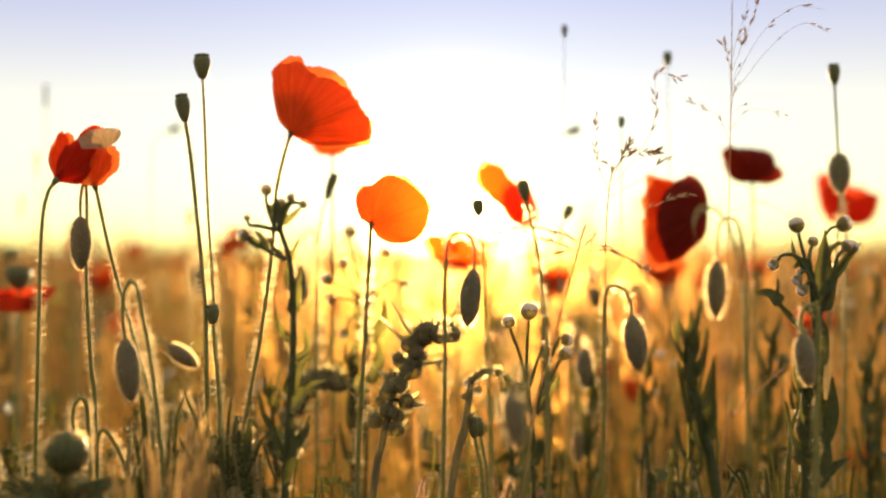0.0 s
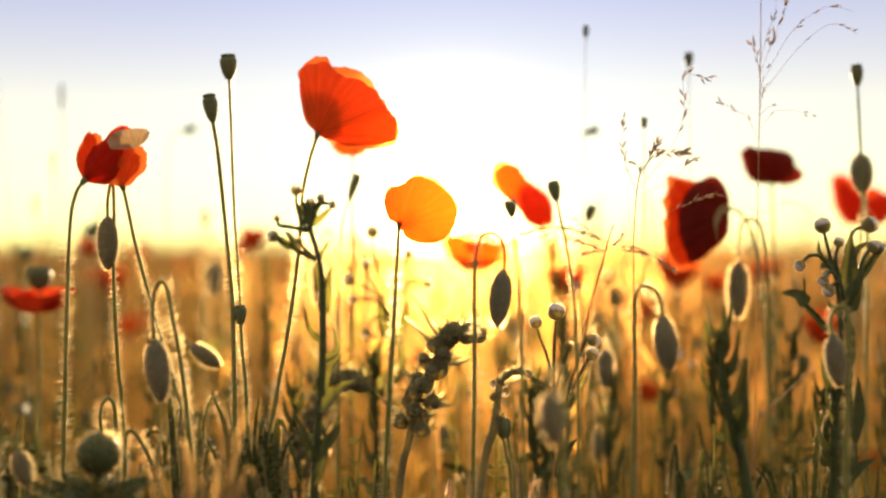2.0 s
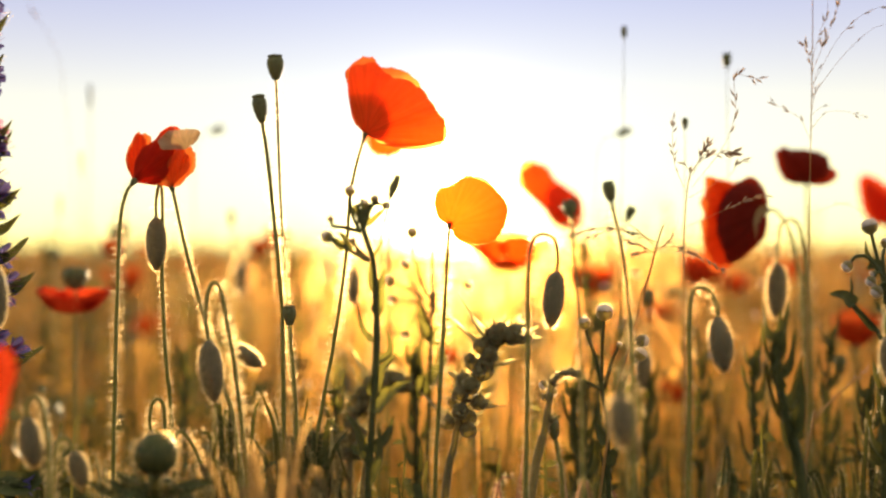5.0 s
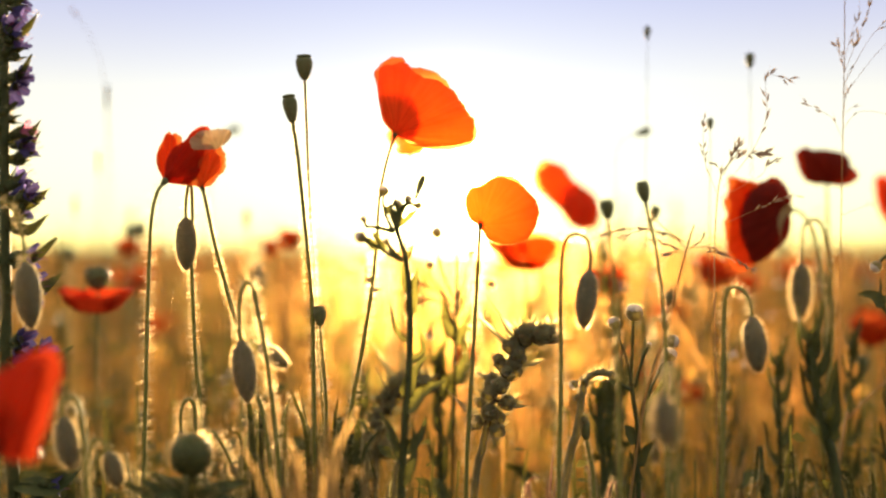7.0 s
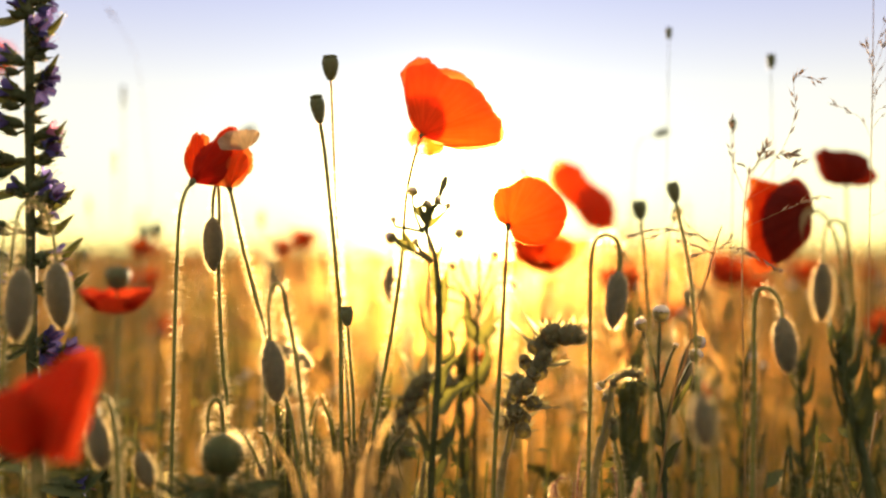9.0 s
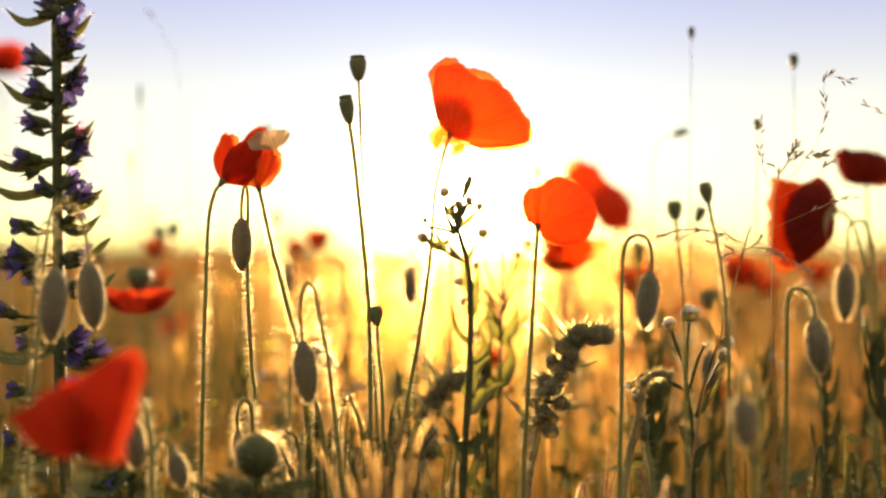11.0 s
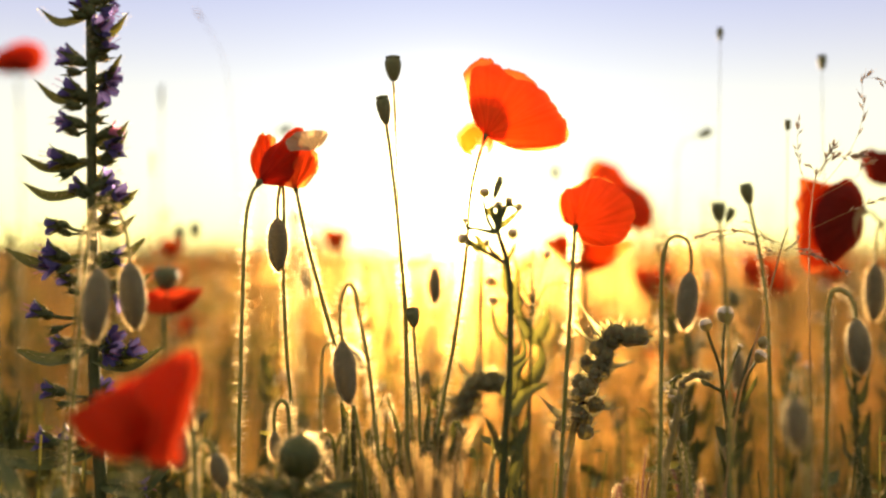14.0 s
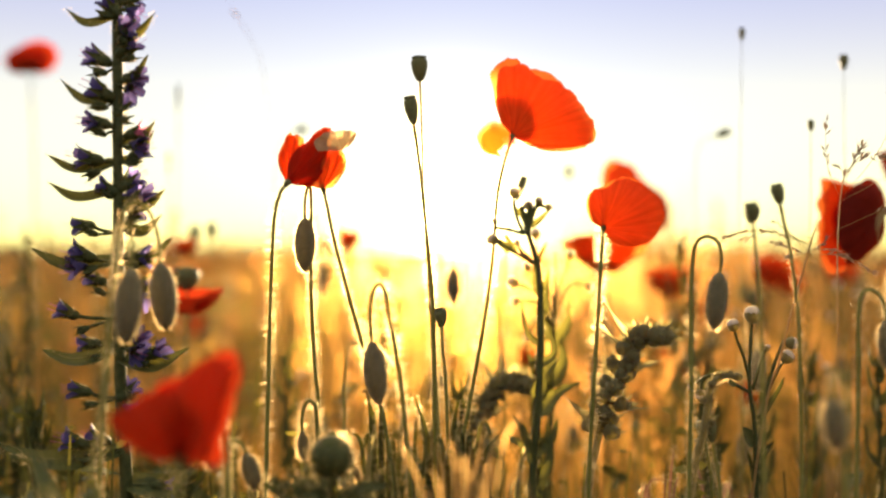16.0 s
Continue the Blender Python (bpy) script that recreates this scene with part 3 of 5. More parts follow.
ragged_poppy(1.12, [(0.0738, 0.469), (0.0832, 0.4461), (0.091, 0.3889), (0.0937, 0.2849)], [
    (PETAL, -14, 3, [(-75, 10), (-60, 18), (-46, 33), (-48, 46), (-50, 57), (-45, 67), (-37, 73), (-27, 73), (-16, 61), (-11, 47), (1, 41), (20, 33), (45, 21), (71, 15), (90, 8)]),
    (PETAL, 6, 2, [(-72, 10), (-58, 18), (-45, 33), (-47, 46), (-48, 56), (-43, 65), (-36, 71), (-27, 70), (-17, 59), (-11, 46), (1, 40), (20, 32), (45, 20), (70, 14)]),
    (PETAL, 12, 1, [(-66, 12), (-48, 24), (-34, 38), (-20, 42), (-6, 40), (8, 36), (24, 30), (46, 20), (70, 13)])],
    "red poppy with ragged long petals", density=0)
ragged_poppy(0.88, [(-0.0799, 0.5177), (-0.0799, 0.4956), (-0.0799, 0.4343), (-0.0806, 0.3199)], [
    (PETAL_THIN, -9, 2, [(-88, 8), (-66, 17), (-48, 24), (-24, 27), (-3, 27), (22, 24), (42, 17), (64, 11), (85, 6)]),
    (PETAL_THIN, 8, 0, [(-92, 6), (-70, 14), (-50, 20), (-26, 23), (-2, 22), (24, 19), (46, 15), (70, 8)])],
    "small orange-red poppy behind a larger one", density=0)
poppy(1, [(0.0116, 0.4335), (0.0126, 0.3954), (0.0154, 0.284)], (0.08, 0.35, 0.94), 0.0269, 0.0223, FOUR, "open red poppy low among the grasses", density=0, flare=0.25)
sideways = ragged_poppy(0.83, [(0.1801, 0.4781), (0.1878, 0.4755), (0.1963, 0.4604), (0.2032, 0.4238), (0.2071, 0.3545)], [
    (PETAL, -16, 2, [(-40, 22), (-52, 32), (-58, 42), (-61, 45), (-73, 42.6), (-90, 42), (-104, 43.6), (-124, 50), (-138, 54), (-145, 53), (-152, 38)]),
    (PETAL, -10, 2, [(-42, 20), (-54, 31), (-60, 39), (-74, 41), (-90, 40.5), (-104, 42), (-124, 48), (-138, 51), (-146, 46), (-154, 32)]),
    # front petal's shade is painted in with the darker copy
    (PETAL_SHADED, 15, -2, [(-2, 6), (-18, 19), (-31, 25.5), (-46, 27), (-62, 30), (-82, 33), (-105, 37), (-132, 42), (-147, 44), (-159, 29), (-178, 16)]),
    (PETAL_RED, -9, 3, [(-20, 17), (-44, 25), (-70, 30), (-100, 34), (-130, 38), (-150, 32), (-170, 18)])],
    "red poppy turned sideways with long petals, front petal coloured as shaded", density=0)
part("sepal", Geo().leaf(spline([(0.1757, 0.81, 0.4777), (0.1685, 0.805, 0.4754), (0.1644, 0.80, 0.4664), (0.1663, 0.802, 0.4543)], 6), 0.0058, (0.3, -0.9, 0.2), 0.6, 0.12, 3), STRAW, sideways, "dried curled brown sepal")
# this cup's own shade comes from its petal colour
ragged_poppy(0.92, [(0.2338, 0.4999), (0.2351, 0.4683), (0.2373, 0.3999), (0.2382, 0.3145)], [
    (PETAL_SHADED, -11, 3, [(-80, 14), (-52, 25), (-39, 33), (-25, 29), (0, 26), (34, 27.5), (54, 21), (70, 15)]),
    (PETAL_SHADED, 12, -2, [(-92, 9), (-74, 17), (-50, 25.5), (-38, 34), (-25, 28), (0, 25), (26, 25), (38, 24), (52, 21.6), (73, 24), (84, 20), (98, 9)])],
    "red poppy, cup shaped, own shade put into its petal colour", density=0)
ragged_poppy(1.15, [(0.3812, 0.473), (0.3812, 0.4292), (0.3769, 0.3117)], [
    (PETAL_RED, -12, 2, [(-85, 14), (-58, 27), (-40, 41), (-28, 54), (-15, 49), (0, 41), (18, 38), (36, 41), (50, 38), (64, 30), (80, 22), (95, 12)]),
    (PETAL_RED, 12, -2, [(-90, 9), (-62, 22), (-44, 36), (-30, 48), (-12, 34), (10, 26), (34, 36), (48, 38), (64, 29), (82, 21), (98, 10)])],
    "red poppy, upright cup, some way off", density=0)
ragged_poppy(0.43, [(-0.2150, 0.3775), (-0.2158, 0.3690), (-0.2170, 0.3517)], [
    (PETAL_RED, -11, 4, [(-70, 14), (-52, 26), (-30, 25.5), (-6, 28), (14, 36), (26, 41), (33, 36), (44, 25), (64, 16), (85, 11)]),
    (PETAL_RED, -6, 3, [(-84, 8), (-66, 19), (-57, 28.5), (-44, 26), (-30, 26), (-10, 27), (5, 24)]),
    (PETAL_RED, 13, -3, [(-20, 14), (-6, 24), (10, 33), (22, 40), (27, 42), (32, 39), (40, 29), (56, 20), (74, 17), (92, 16), (100, 8)]),
    (PETAL_RED, 12, -1, [(-92, 7), (-76, 15), (-64, 23), (-57, 28), (-42, 25), (-24, 26), (-4, 24), (20, 19), (50, 14)])],
    "bright red poppy with a lopsided cup, low stem", density=2500)
ragged_poppy(1.4, [(-0.5925, 0.6520), (-0.5884, 0.5738), (-0.5868, 0.4635), (-0.5851, 0.3467)], [
    (PETAL_RED, -12, 2, [(-92, 16), (-76, 27), (-52, 32), (-25, 34), (0, 37), (25, 41), (45, 40), (62, 33), (80, 24), (92, 14)]),
    (PETAL_RED, 12, -2, [(-95, 14), (-78, 26), (-55, 31), (-30, 30), (0, 30), (28, 33), (48, 33), (66, 28), (84, 20), (98, 11)]),
    (PETAL_SHADED, 8, -1, [(-100, 12), (-80, 24), (-52, 24), (-20, 20), (20, 20), (50, 22), (80, 16), (100, 9)])],
    "tall red poppy standing above the meadow", density=0)
poppy(0.87, [(-0.3031, 0.4048), (-0.3031, 0.3862), (-0.3038, 0.3055)], (0.0, -0.06, 0.98), 0.0258, 0.0178,
      [(0, 72, 1.0, 1.0), (180, 72, 1.0, 1.0), (90, 70, 1.0, 0.9), (270, 75, 0.98, 0.8)], "flat open red poppy with a dark heart", density=0, skin=PETAL_RED, rise=1.3, belly=0.42, heart=False)
seed_head(0.872, [(-0.3037, 0.4217), (-0.3037, 0.4023), (-0.3041, 0.378)], 0.0178, 0.0162, "dark pod rising from a flat red poppy", density=0)

# poppies further back
for far_y, far_path, far_axis, far_r, far_h in (
        (1.32, [(-0.2216, 0.4515), (-0.2216, 0.4025), (-0.2227, 0.2923)], (0.1, 0.1, 1), 0.0147, 0.0196),
        (1.24, [(0.1138, 0.4025), (0.1149, 0.3593), (0.1127, 0.2442)], (-0.1, -0.2, 0.95), 0.0219, 0.0276),
        (1.3, [(0.2306, 0.4123), (0.2294, 0.355), (0.2282, 0.2584)], (0.3, 0.2, 0.9), 0.0241, 0.0278),
        (1.6, [(0.4067, 0.4074), (0.4082, 0.3331), (0.4097, 0.2588)], (0.1, 0.2, 0.95), 0.0223, 0.0238),
        (1.08, [(0.3263, 0.3655), (0.3278, 0.3314), (0.3288, 0.2711)], (0.0, -0.1, 1), 0.0211, 0.0251),
        (1.25, [(0.1934, 0.2939), (0.1946, 0.2661), (0.1958, 0.2138)], (0.3, -0.1, 0.9), 0.0151, 0.0197),
        (1.2, [(0.3655, 0.367), (0.3666, 0.3391), (0.3677, 0.2723)], (0.0, -0.1, 1), 0.0134, 0.0245),
        (1.5, [(-0.2691, 0.4402), (-0.2691, 0.3949), (-0.2691, 0.3113)], (0.2, 0.1, 1), 0.0125, 0.0237),
        (1.3, [(-0.3924, 0.442), (-0.3923, 0.4028), (-0.3933, 0.3305)], (0.0, 0.1, 1), 0.0133, 0.0181),
        (1.2, [(-0.0375, 0.335), (-0.0374, 0.3072), (-0.0372, 0.2514)], (0.2, 0.1, 1), 0.0111, 0.0189),
        (1.7, [(0.3668, 0.3889), (0.3677, 0.3258), (0.3693, 0.2469)], (0.1, 0.2, 1), 0.0205, 0.0237),
        (1.5, [(0.1948, 0.2881), (0.1955, 0.2568), (0.1955, 0.2011)], (-0.2, 0.1, 1), 0.0139, 0.0195),
        (1.9, [(0.3033, 0.342), (0.3033, 0.2935), (0.3033, 0.2229)], (0.2, 0.2, 1), 0.0212, 0.0229),
        (1.6, [(0.1746, 0.3003), (0.1754, 0.2594), (0.1757, 0.1851)], (0.1, -0.2, 1), 0.0149, 0.0208),
        (2.2, [(-0.1915, 0.3292), (-0.1913, 0.268), (-0.1891, 0.1863)], (-0.1, 0.2, 1), 0.0184, 0.0225),
        (1.1, [(0.3759, 0.2513), (0.3759, 0.236), (0.3769, 0.2156)], (-0.2, 0.0, 1), 0.0123, 0.0153)):
    poppy(far_y, far_path, far_axis, far_r, far_h, FOUR, "red meadow poppy further back in the grass", density=0, belly=0.5, flare=0.0, heart=False, group="poppies further back")


# ---- seed heads ----
seed_head(0.66, [(0.0204, 0.3484), (0.0219, 0.3407), (0.0232, 0.3315), (0.0244, 0.3162)], 0.0064, 0.0107, "small dark pod on a short bristly stalk", density=5000)
seed_head(0.683, [(-0.1348, 0.5458), (-0.1335, 0.5141), (-0.1319, 0.4729), (-0.1297, 0.438), (-0.1271, 0.3936), (-0.1239, 0.3493)], 0.0095, 0.014, "tall grey-green poppy pod on a straight stalk", density=3500, hair=0.003)
seed_head(0.65, [(-0.1376, 0.5183), (-0.1352, 0.502), (-0.1318, 0.4718), (-0.1288, 0.4416), (-0.1267, 0.4115), (-0.1257, 0.336)], 0.0078, 0.0151, "slim ripening poppy pod, slightly bent stalk", density=5500, hair=0.0032, stem_r=0.001)
seed_head(0.649, [(-0.1226, 0.4103), (-0.1217, 0.3965), (-0.1199, 0.3754), (-0.119, 0.3422)], 0.0072, 0.0102, "small poppy pod low down", density=3500)
seed_head(0.586, [(0.04, 0.4738), (0.0417, 0.4657), (0.0455, 0.448), (0.049, 0.4181), (0.0504, 0.38), (0.051, 0.3337)], 0.0063, 0.0098, "brown-green poppy pod on a pale stalk", density=2500)
seed_head(0.545, [(0.0162, 0.4643), (0.0175, 0.4521), (0.0199, 0.4217), (0.0214, 0.3609)], 0.0071, 0.0086, "round poppy pod, stalk hidden in grasses", density=1500)
seed_head(0.624, [(0.0163, 0.3534), (0.018, 0.3435), (0.0206, 0.3233)], 0.0064, 0.0116, "dark narrow poppy pod low down", density=5000, hair=0.003)
seed_head(0.833, [(0.0831, 0.5949), (0.0827, 0.5438), (0.0812, 0.4587), (0.0805, 0.3504)], 0.0043, 0.0085, "tiny young pod on a hair-thin tall stalk", density=0, stem_r=0.0002)
seed_head(0.837, [(0.1544, 0.5758), (0.1548, 0.5443), (0.1564, 0.4588), (0.158, 0.35)], 0.0062, 0.0101, "small green pod on a thin tall stalk", density=0, stem_r=0.00022)
seed_head(0.78, [(0.1143, 0.5277), (0.1143, 0.4944), (0.1133, 0.4292), (0.1126, 0.3351)], 0.0043, 0.0072, "tiny green pod on a thin stalk", density=0, stem_r=0.00025)
seed_head(0.77, [(0.2477, 0.554), (0.2492, 0.5254), (0.2506, 0.4897), (0.2488, 0.4468), (0.2431, 0.3932), (0.2438, 0.3431), (0.2452, 0.2931)], 0.0075, 0.0136, "dark green pod on a tall bristly stalk", density=9000, hair=0.003, stem_r=0.0007, bare=0.3)
seed_head(0.98, [(0.099, 0.5431), (0.0872, 0.5376), (0.0826, 0.5149), (0.0836, 0.433), (0.0827, 0.3329)], 0.0064, 0.0123, "small pod leaning sideways", density=0, stem_r=0.0003)
seed_head(0.78, [(-0.0744, 0.4827), (-0.078, 0.4708), (-0.0809, 0.4472), (-0.0815, 0.3929), (-0.0815, 0.3205)], 0.0062, 0.0167, "slender pointed green pod, tilted", density=0, stem_r=0.0006)

for tall_y, tall_path, tall_w, tall_h in (
        (1.15, [(-0.2598, 0.5611), (-0.2715, 0.5552), (-0.2758, 0.5259), (-0.2747, 0.4405), (-0.2735, 0.3124)], 0.0075, 0.0128),
        (1.1, [(-0.3591, 0.5756), (-0.359, 0.5225), (-0.36, 0.4408), (-0.3609, 0.3183)], 0.0031, 0.0235),
        (1.1, [(-0.3672, 0.5164), (-0.3672, 0.4817), (-0.3681, 0.4306), (-0.3691, 0.3183)], 0.0031, 0.0225),
        (1.25, [(-0.4328, 0.4837), (-0.4328, 0.457), (-0.4334, 0.4164), (-0.4339, 0.3004)], 0.0041, 0.0221),
        (1.2, [(-0.2486, 0.4724), (-0.2485, 0.4512), (-0.248, 0.4178), (-0.2473, 0.3064)], 0.0072, 0.0167),
        (0.8, [(0.0803, 0.4698), (0.0781, 0.4631), (0.0759, 0.4408), (0.0761, 0.3553)], 0.0063, 0.0097),
        (1.3, [(0.0146, 0.5259), (0.0141, 0.4884), (0.0131, 0.416), (0.0122, 0.2952)], 0.0121, 0.0145),
        (1.2, [(-0.3635, 0.4595), (-0.364, 0.44), (-0.3644, 0.3844), (-0.3648, 0.3064)], 0.0123, 0.0145),
        (1.1, [(-0.3283, 0.4614), (-0.3283, 0.441), (-0.3287, 0.39), (-0.329, 0.3186)], 0.0102, 0.0133)):
    seed_head(tall_y, tall_path, tall_w, tall_h, "slim pod on a thread-thin stalk, well behind", density=0, stem_r=0.0004, group="slim pods behind")

# ---- nodding buds ----
nodding_bud(0.66, [(-0.1965, 0.4672), (-0.1965, 0.4758), (-0.1953, 0.4844), (-0.1935, 0.4837), (-0.1931, 0.4629), (-0.1934, 0.4415), (-0.1925, 0.4139), (-0.1906, 0.3833), (-0.1882, 0.3526)], 0.0123, 0.0282, "dark hairy bud hanging beside its own stem", hair=0.003)
nodding_bud(0.6, [(-0.1568, 0.4049), (-0.158, 0.4172), (-0.1571, 0.4283), (-0.1541, 0.4339), (-0.1507, 0.4306), (-0.1482, 0.4172), (-0.1449, 0.4005), (-0.1421, 0.381), (-0.1398, 0.3587), (-0.1376, 0.3309)], 0.0128, 0.0301, "hairy poppy bud on a tight hooked stem", hair=0.004, density=8000)
nodding_bud(0.603, [(0.0152, 0.4395), (0.0158, 0.4465), (0.0141, 0.4549), (0.0088, 0.458), (0.0037, 0.4552), (0.0015, 0.4451), (0.0009, 0.4227), (0.001, 0.3835), (0.0001, 0.3331)], 0.0118, 0.028, "plump hairy bud hanging from a hooked stem", density=3500)
nodding_bud(0.584, [(0.0908, 0.4176), (0.0897, 0.425), (0.0865, 0.4307), (0.0819, 0.4323), (0.0783, 0.429), (0.0772, 0.4155), (0.0773, 0.3802), (0.0765, 0.3368)], 0.0119, 0.026, "grey hairy bud with a smooth hooked stem", density=3000)
nodding_bud(0.815, [(0.1833, 0.4412), (0.1837, 0.4548), (0.1855, 0.4669), (0.1916, 0.4707), (0.1977, 0.4662), (0.2015, 0.4472), (0.2037, 0.4056), (0.2045, 0.3299)], 0.0144, 0.0371, "dark oval bud with a bright fringe of hairs", density=2000, bud_hair=1600, hair=0.005)
nodding_bud(0.585, [(0.1725, 0.4084), (0.1716, 0.4163), (0.1738, 0.4218), (0.1771, 0.4231), (0.1798, 0.4199), (0.1803, 0.4068), (0.1798, 0.3742), (0.1792, 0.3308)], 0.0109, 0.0244, "fringed bud beside a leafy weed", density=3500, hair=0.003)
nodding_bud(0.58, [(-0.2563, 0.4438), (-0.2577, 0.4567), (-0.261, 0.4675), (-0.2663, 0.4728), (-0.2723, 0.4712), (-0.2752, 0.4621), (-0.2775, 0.4405), (-0.2812, 0.3975), (-0.2853, 0.333)], 0.0135, 0.0312, "large grey bud in front of a blue spike", stem_r=0.0008, density=5500, hair=0.0032)
nodding_bud(0.555, [(-0.264, 0.4416), (-0.2633, 0.4539), (-0.2654, 0.4616), (-0.269, 0.4626), (-0.2718, 0.4565), (-0.274, 0.4307), (-0.2775, 0.3844), (-0.2825, 0.3381)], 0.0134, 0.0335, "large grey hairy bud beside a blue spike", stem_r=0.0006, density=1500)
nodding_bud(0.465, [(0.026, 0.3949), (0.0256, 0.4009), (0.0282, 0.4052), (0.0312, 0.4013), (0.0316, 0.3815), (0.0312, 0.3556)], 0.0104, 0.0199, "grey hairy bud low among the grasses", density=1500)
nodding_bud(0.76, [(-0.1716, 0.3897), (-0.1762, 0.3926), (-0.18, 0.3901), (-0.1818, 0.3802), (-0.1825, 0.352), (-0.1832, 0.3026)], 0.0113, 0.0219, "bud lying out sideways with pale fringe", density=2500, bud_hair=800, hair=0.0034)
nodding_bud(0.645, [(-0.1959, 0.3542), (-0.1962, 0.3623), (-0.1947, 0.3686), (-0.1921, 0.371), (-0.1891, 0.368), (-0.1882, 0.3593), (-0.1875, 0.3429), (-0.1869, 0.3189)], 0.0066, 0.015, "small hooked bud glowing with hairs", density=14000, hair=0.004)
nodding_bud(0.645, [(-0.169, 0.3363), (-0.1726, 0.3444), (-0.1768, 0.3513), (-0.1804, 0.3537), (-0.1828, 0.3489), (-0.1833, 0.3249)], 0.0042, 0.0078, "young bud on an arched hairy stem", density=14000, hair=0.004)
nodding_bud(0.55, [(-0.2289, 0.3742), (-0.2295, 0.3798), (-0.2264, 0.3838), (-0.2223, 0.3808), (-0.2203, 0.3691), (-0.2187, 0.3385)], 0.0112, 0.023, "low bud behind a bright poppy", density=5000)
nodding_bud(0.57, [(-0.214, 0.3555), (-0.2156, 0.3598), (-0.2198, 0.3613), (-0.2224, 0.3555), (-0.2234, 0.3344)], 0.0095, 0.0175, "low poppy bud with pale rim", density=5000)
nodding_bud(0.8, [(0.26, 0.5128), (0.26, 0.5143), (0.2622, 0.4912), (0.2644, 0.4578), (0.2637, 0.3538)], 0.0156, 0.026, "upright green bud about to open", density=1500, bud_hair=300)


# ---- round green head, low in the grass ----
def thistle_head(y, path, r, label):
    rng = random.Random(31)
    pts = spline(rooted(y, path, rng=rng), 8)
    top = thing("thistle_bud", pts[-1], label, "wild flower")
    part("stem", Geo().tube(pts, 0.0016, 0.0022, 8, 0.1), LEAF, top)
    c = pts[0] + Vector((0, 0, r * 0.9))
    m = aim(c, (0.05, -0.1, 1))
    prof = [(r * math.sin(a), -r * math.cos(a)) for a in [0.15 + k * 0.285 for k in range(11)]]
    body = part("head", Geo().lathe(prof, m, 20, 10, 0.02), LEAF, top)
    for k in range(14):
        a, e = 2.39996 * k, math.pi - math.acos(1 - 1.15 * (k + 0.5) / 36)
        d = m.to_3x3() @ Vector((math.cos(a) * math.sin(e), math.sin(a) * math.sin(e), math.cos(e)))
        up = (m.to_3x3() @ Vector((0, 0, 1)) - d * math.cos(e)).normalized()
        p = c + d * r * 1.0
        part("scale", Geo().leaf(spline([p, p + up * r * 0.22 + d * r * 0.08, p + up * r * 0.42 + d * r * 0.42], 3), r * 0.34, d, 0.2, 0.0), LEAF, body)
    h = Geo()
    bristles_round(h, m, prof, r * 0.5, 650, rng, 0.5, 0.00007)
    part("down", h, HAIR, body, kind="stuff")
    low = next(p for p in pts if p.z < 0.334)
    for k in range(13):
        a = k * 2.4
        out = Vector((math.cos(a), math.sin(a) * 0.7, 0.0))
        n = r * (2.2 + 1.5 * rng.random())
        q = spline([low, low + out * n * 0.5 + Vector((0, 0, r * rng.uniform(0.5, 1.1))), low + out * n + Vector((0, 0, r * rng.uniform(-0.6, 2.0)))], 6)
        lf = part("leaf", Geo().leaf(q, r * rng.uniform(0.7, 1.0), (0.1, -0.8, 0.6), 0.4, 0.12, k), LEAF, top)
        g = Geo()
        bristles(g, q, r * 0.3, 0.003, 4500, rng)
        part("down", g, HAIR, lf, kind="stuff")


thistle_head(0.56, [(-0.173, 0.3471), (-0.1725, 0.3398), (-0.172, 0.331)], 0.0098, "round dark green thistle bud with bright down")

# ---- branched weeds with round buds ----
ball_plant(0.664, [(0.0457, 0.3905), (0.0458, 0.3751), (0.0486, 0.3535), (0.0496, 0.3164)], [
    (0.664, [(0.0469, 0.4121), (0.0463, 0.4028), (0.0457, 0.3889)], 0.0046),
    (0.66, [(0.0364, 0.4077), (0.0382, 0.4016), (0.0422, 0.3908), (0.0447, 0.3786)], 0.0034),
    (0.66, [(0.0643, 0.4013), (0.0625, 0.4007), (0.0576, 0.3878), (0.0506, 0.3617)], 0.0034),
    (0.668, [(0.0654, 0.3902), (0.0623, 0.3855), (0.0574, 0.3746), (0.0518, 0.3591)], 0.0037),
    (0.664, [(0.0192, 0.375), (0.0207, 0.3806), (0.0278, 0.3837), (0.0377, 0.3781), (0.0461, 0.3735)], 0.0028),
    (0.66, [(0.0153, 0.3785), (0.0198, 0.3822), (0.0251, 0.3841)], 0.0025),
    (0.665, [(0.0549, 0.3972), (0.0519, 0.3904), (0.0473, 0.3749)], 0.0015)], [
    (0.662, [(0.0491, 0.3322), (0.0528, 0.3414), (0.0595, 0.3482)], 0.0061),
    (0.664, [(0.0483, 0.3442), (0.044, 0.3519), (0.0415, 0.355)], 0.0074),
    (0.66, [(0.0368, 0.3773), (0.0291, 0.3847), (0.0214, 0.384)], 0.0037),
    (0.664, [(0.0496, 0.3226), (0.0471, 0.3318), (0.0446, 0.3411)], 0.0049),
    (0.66, [(0.0506, 0.3617), (0.0598, 0.3755), (0.0638, 0.3832)], 0.0043)], "branched fleabane with round white-topped buds")
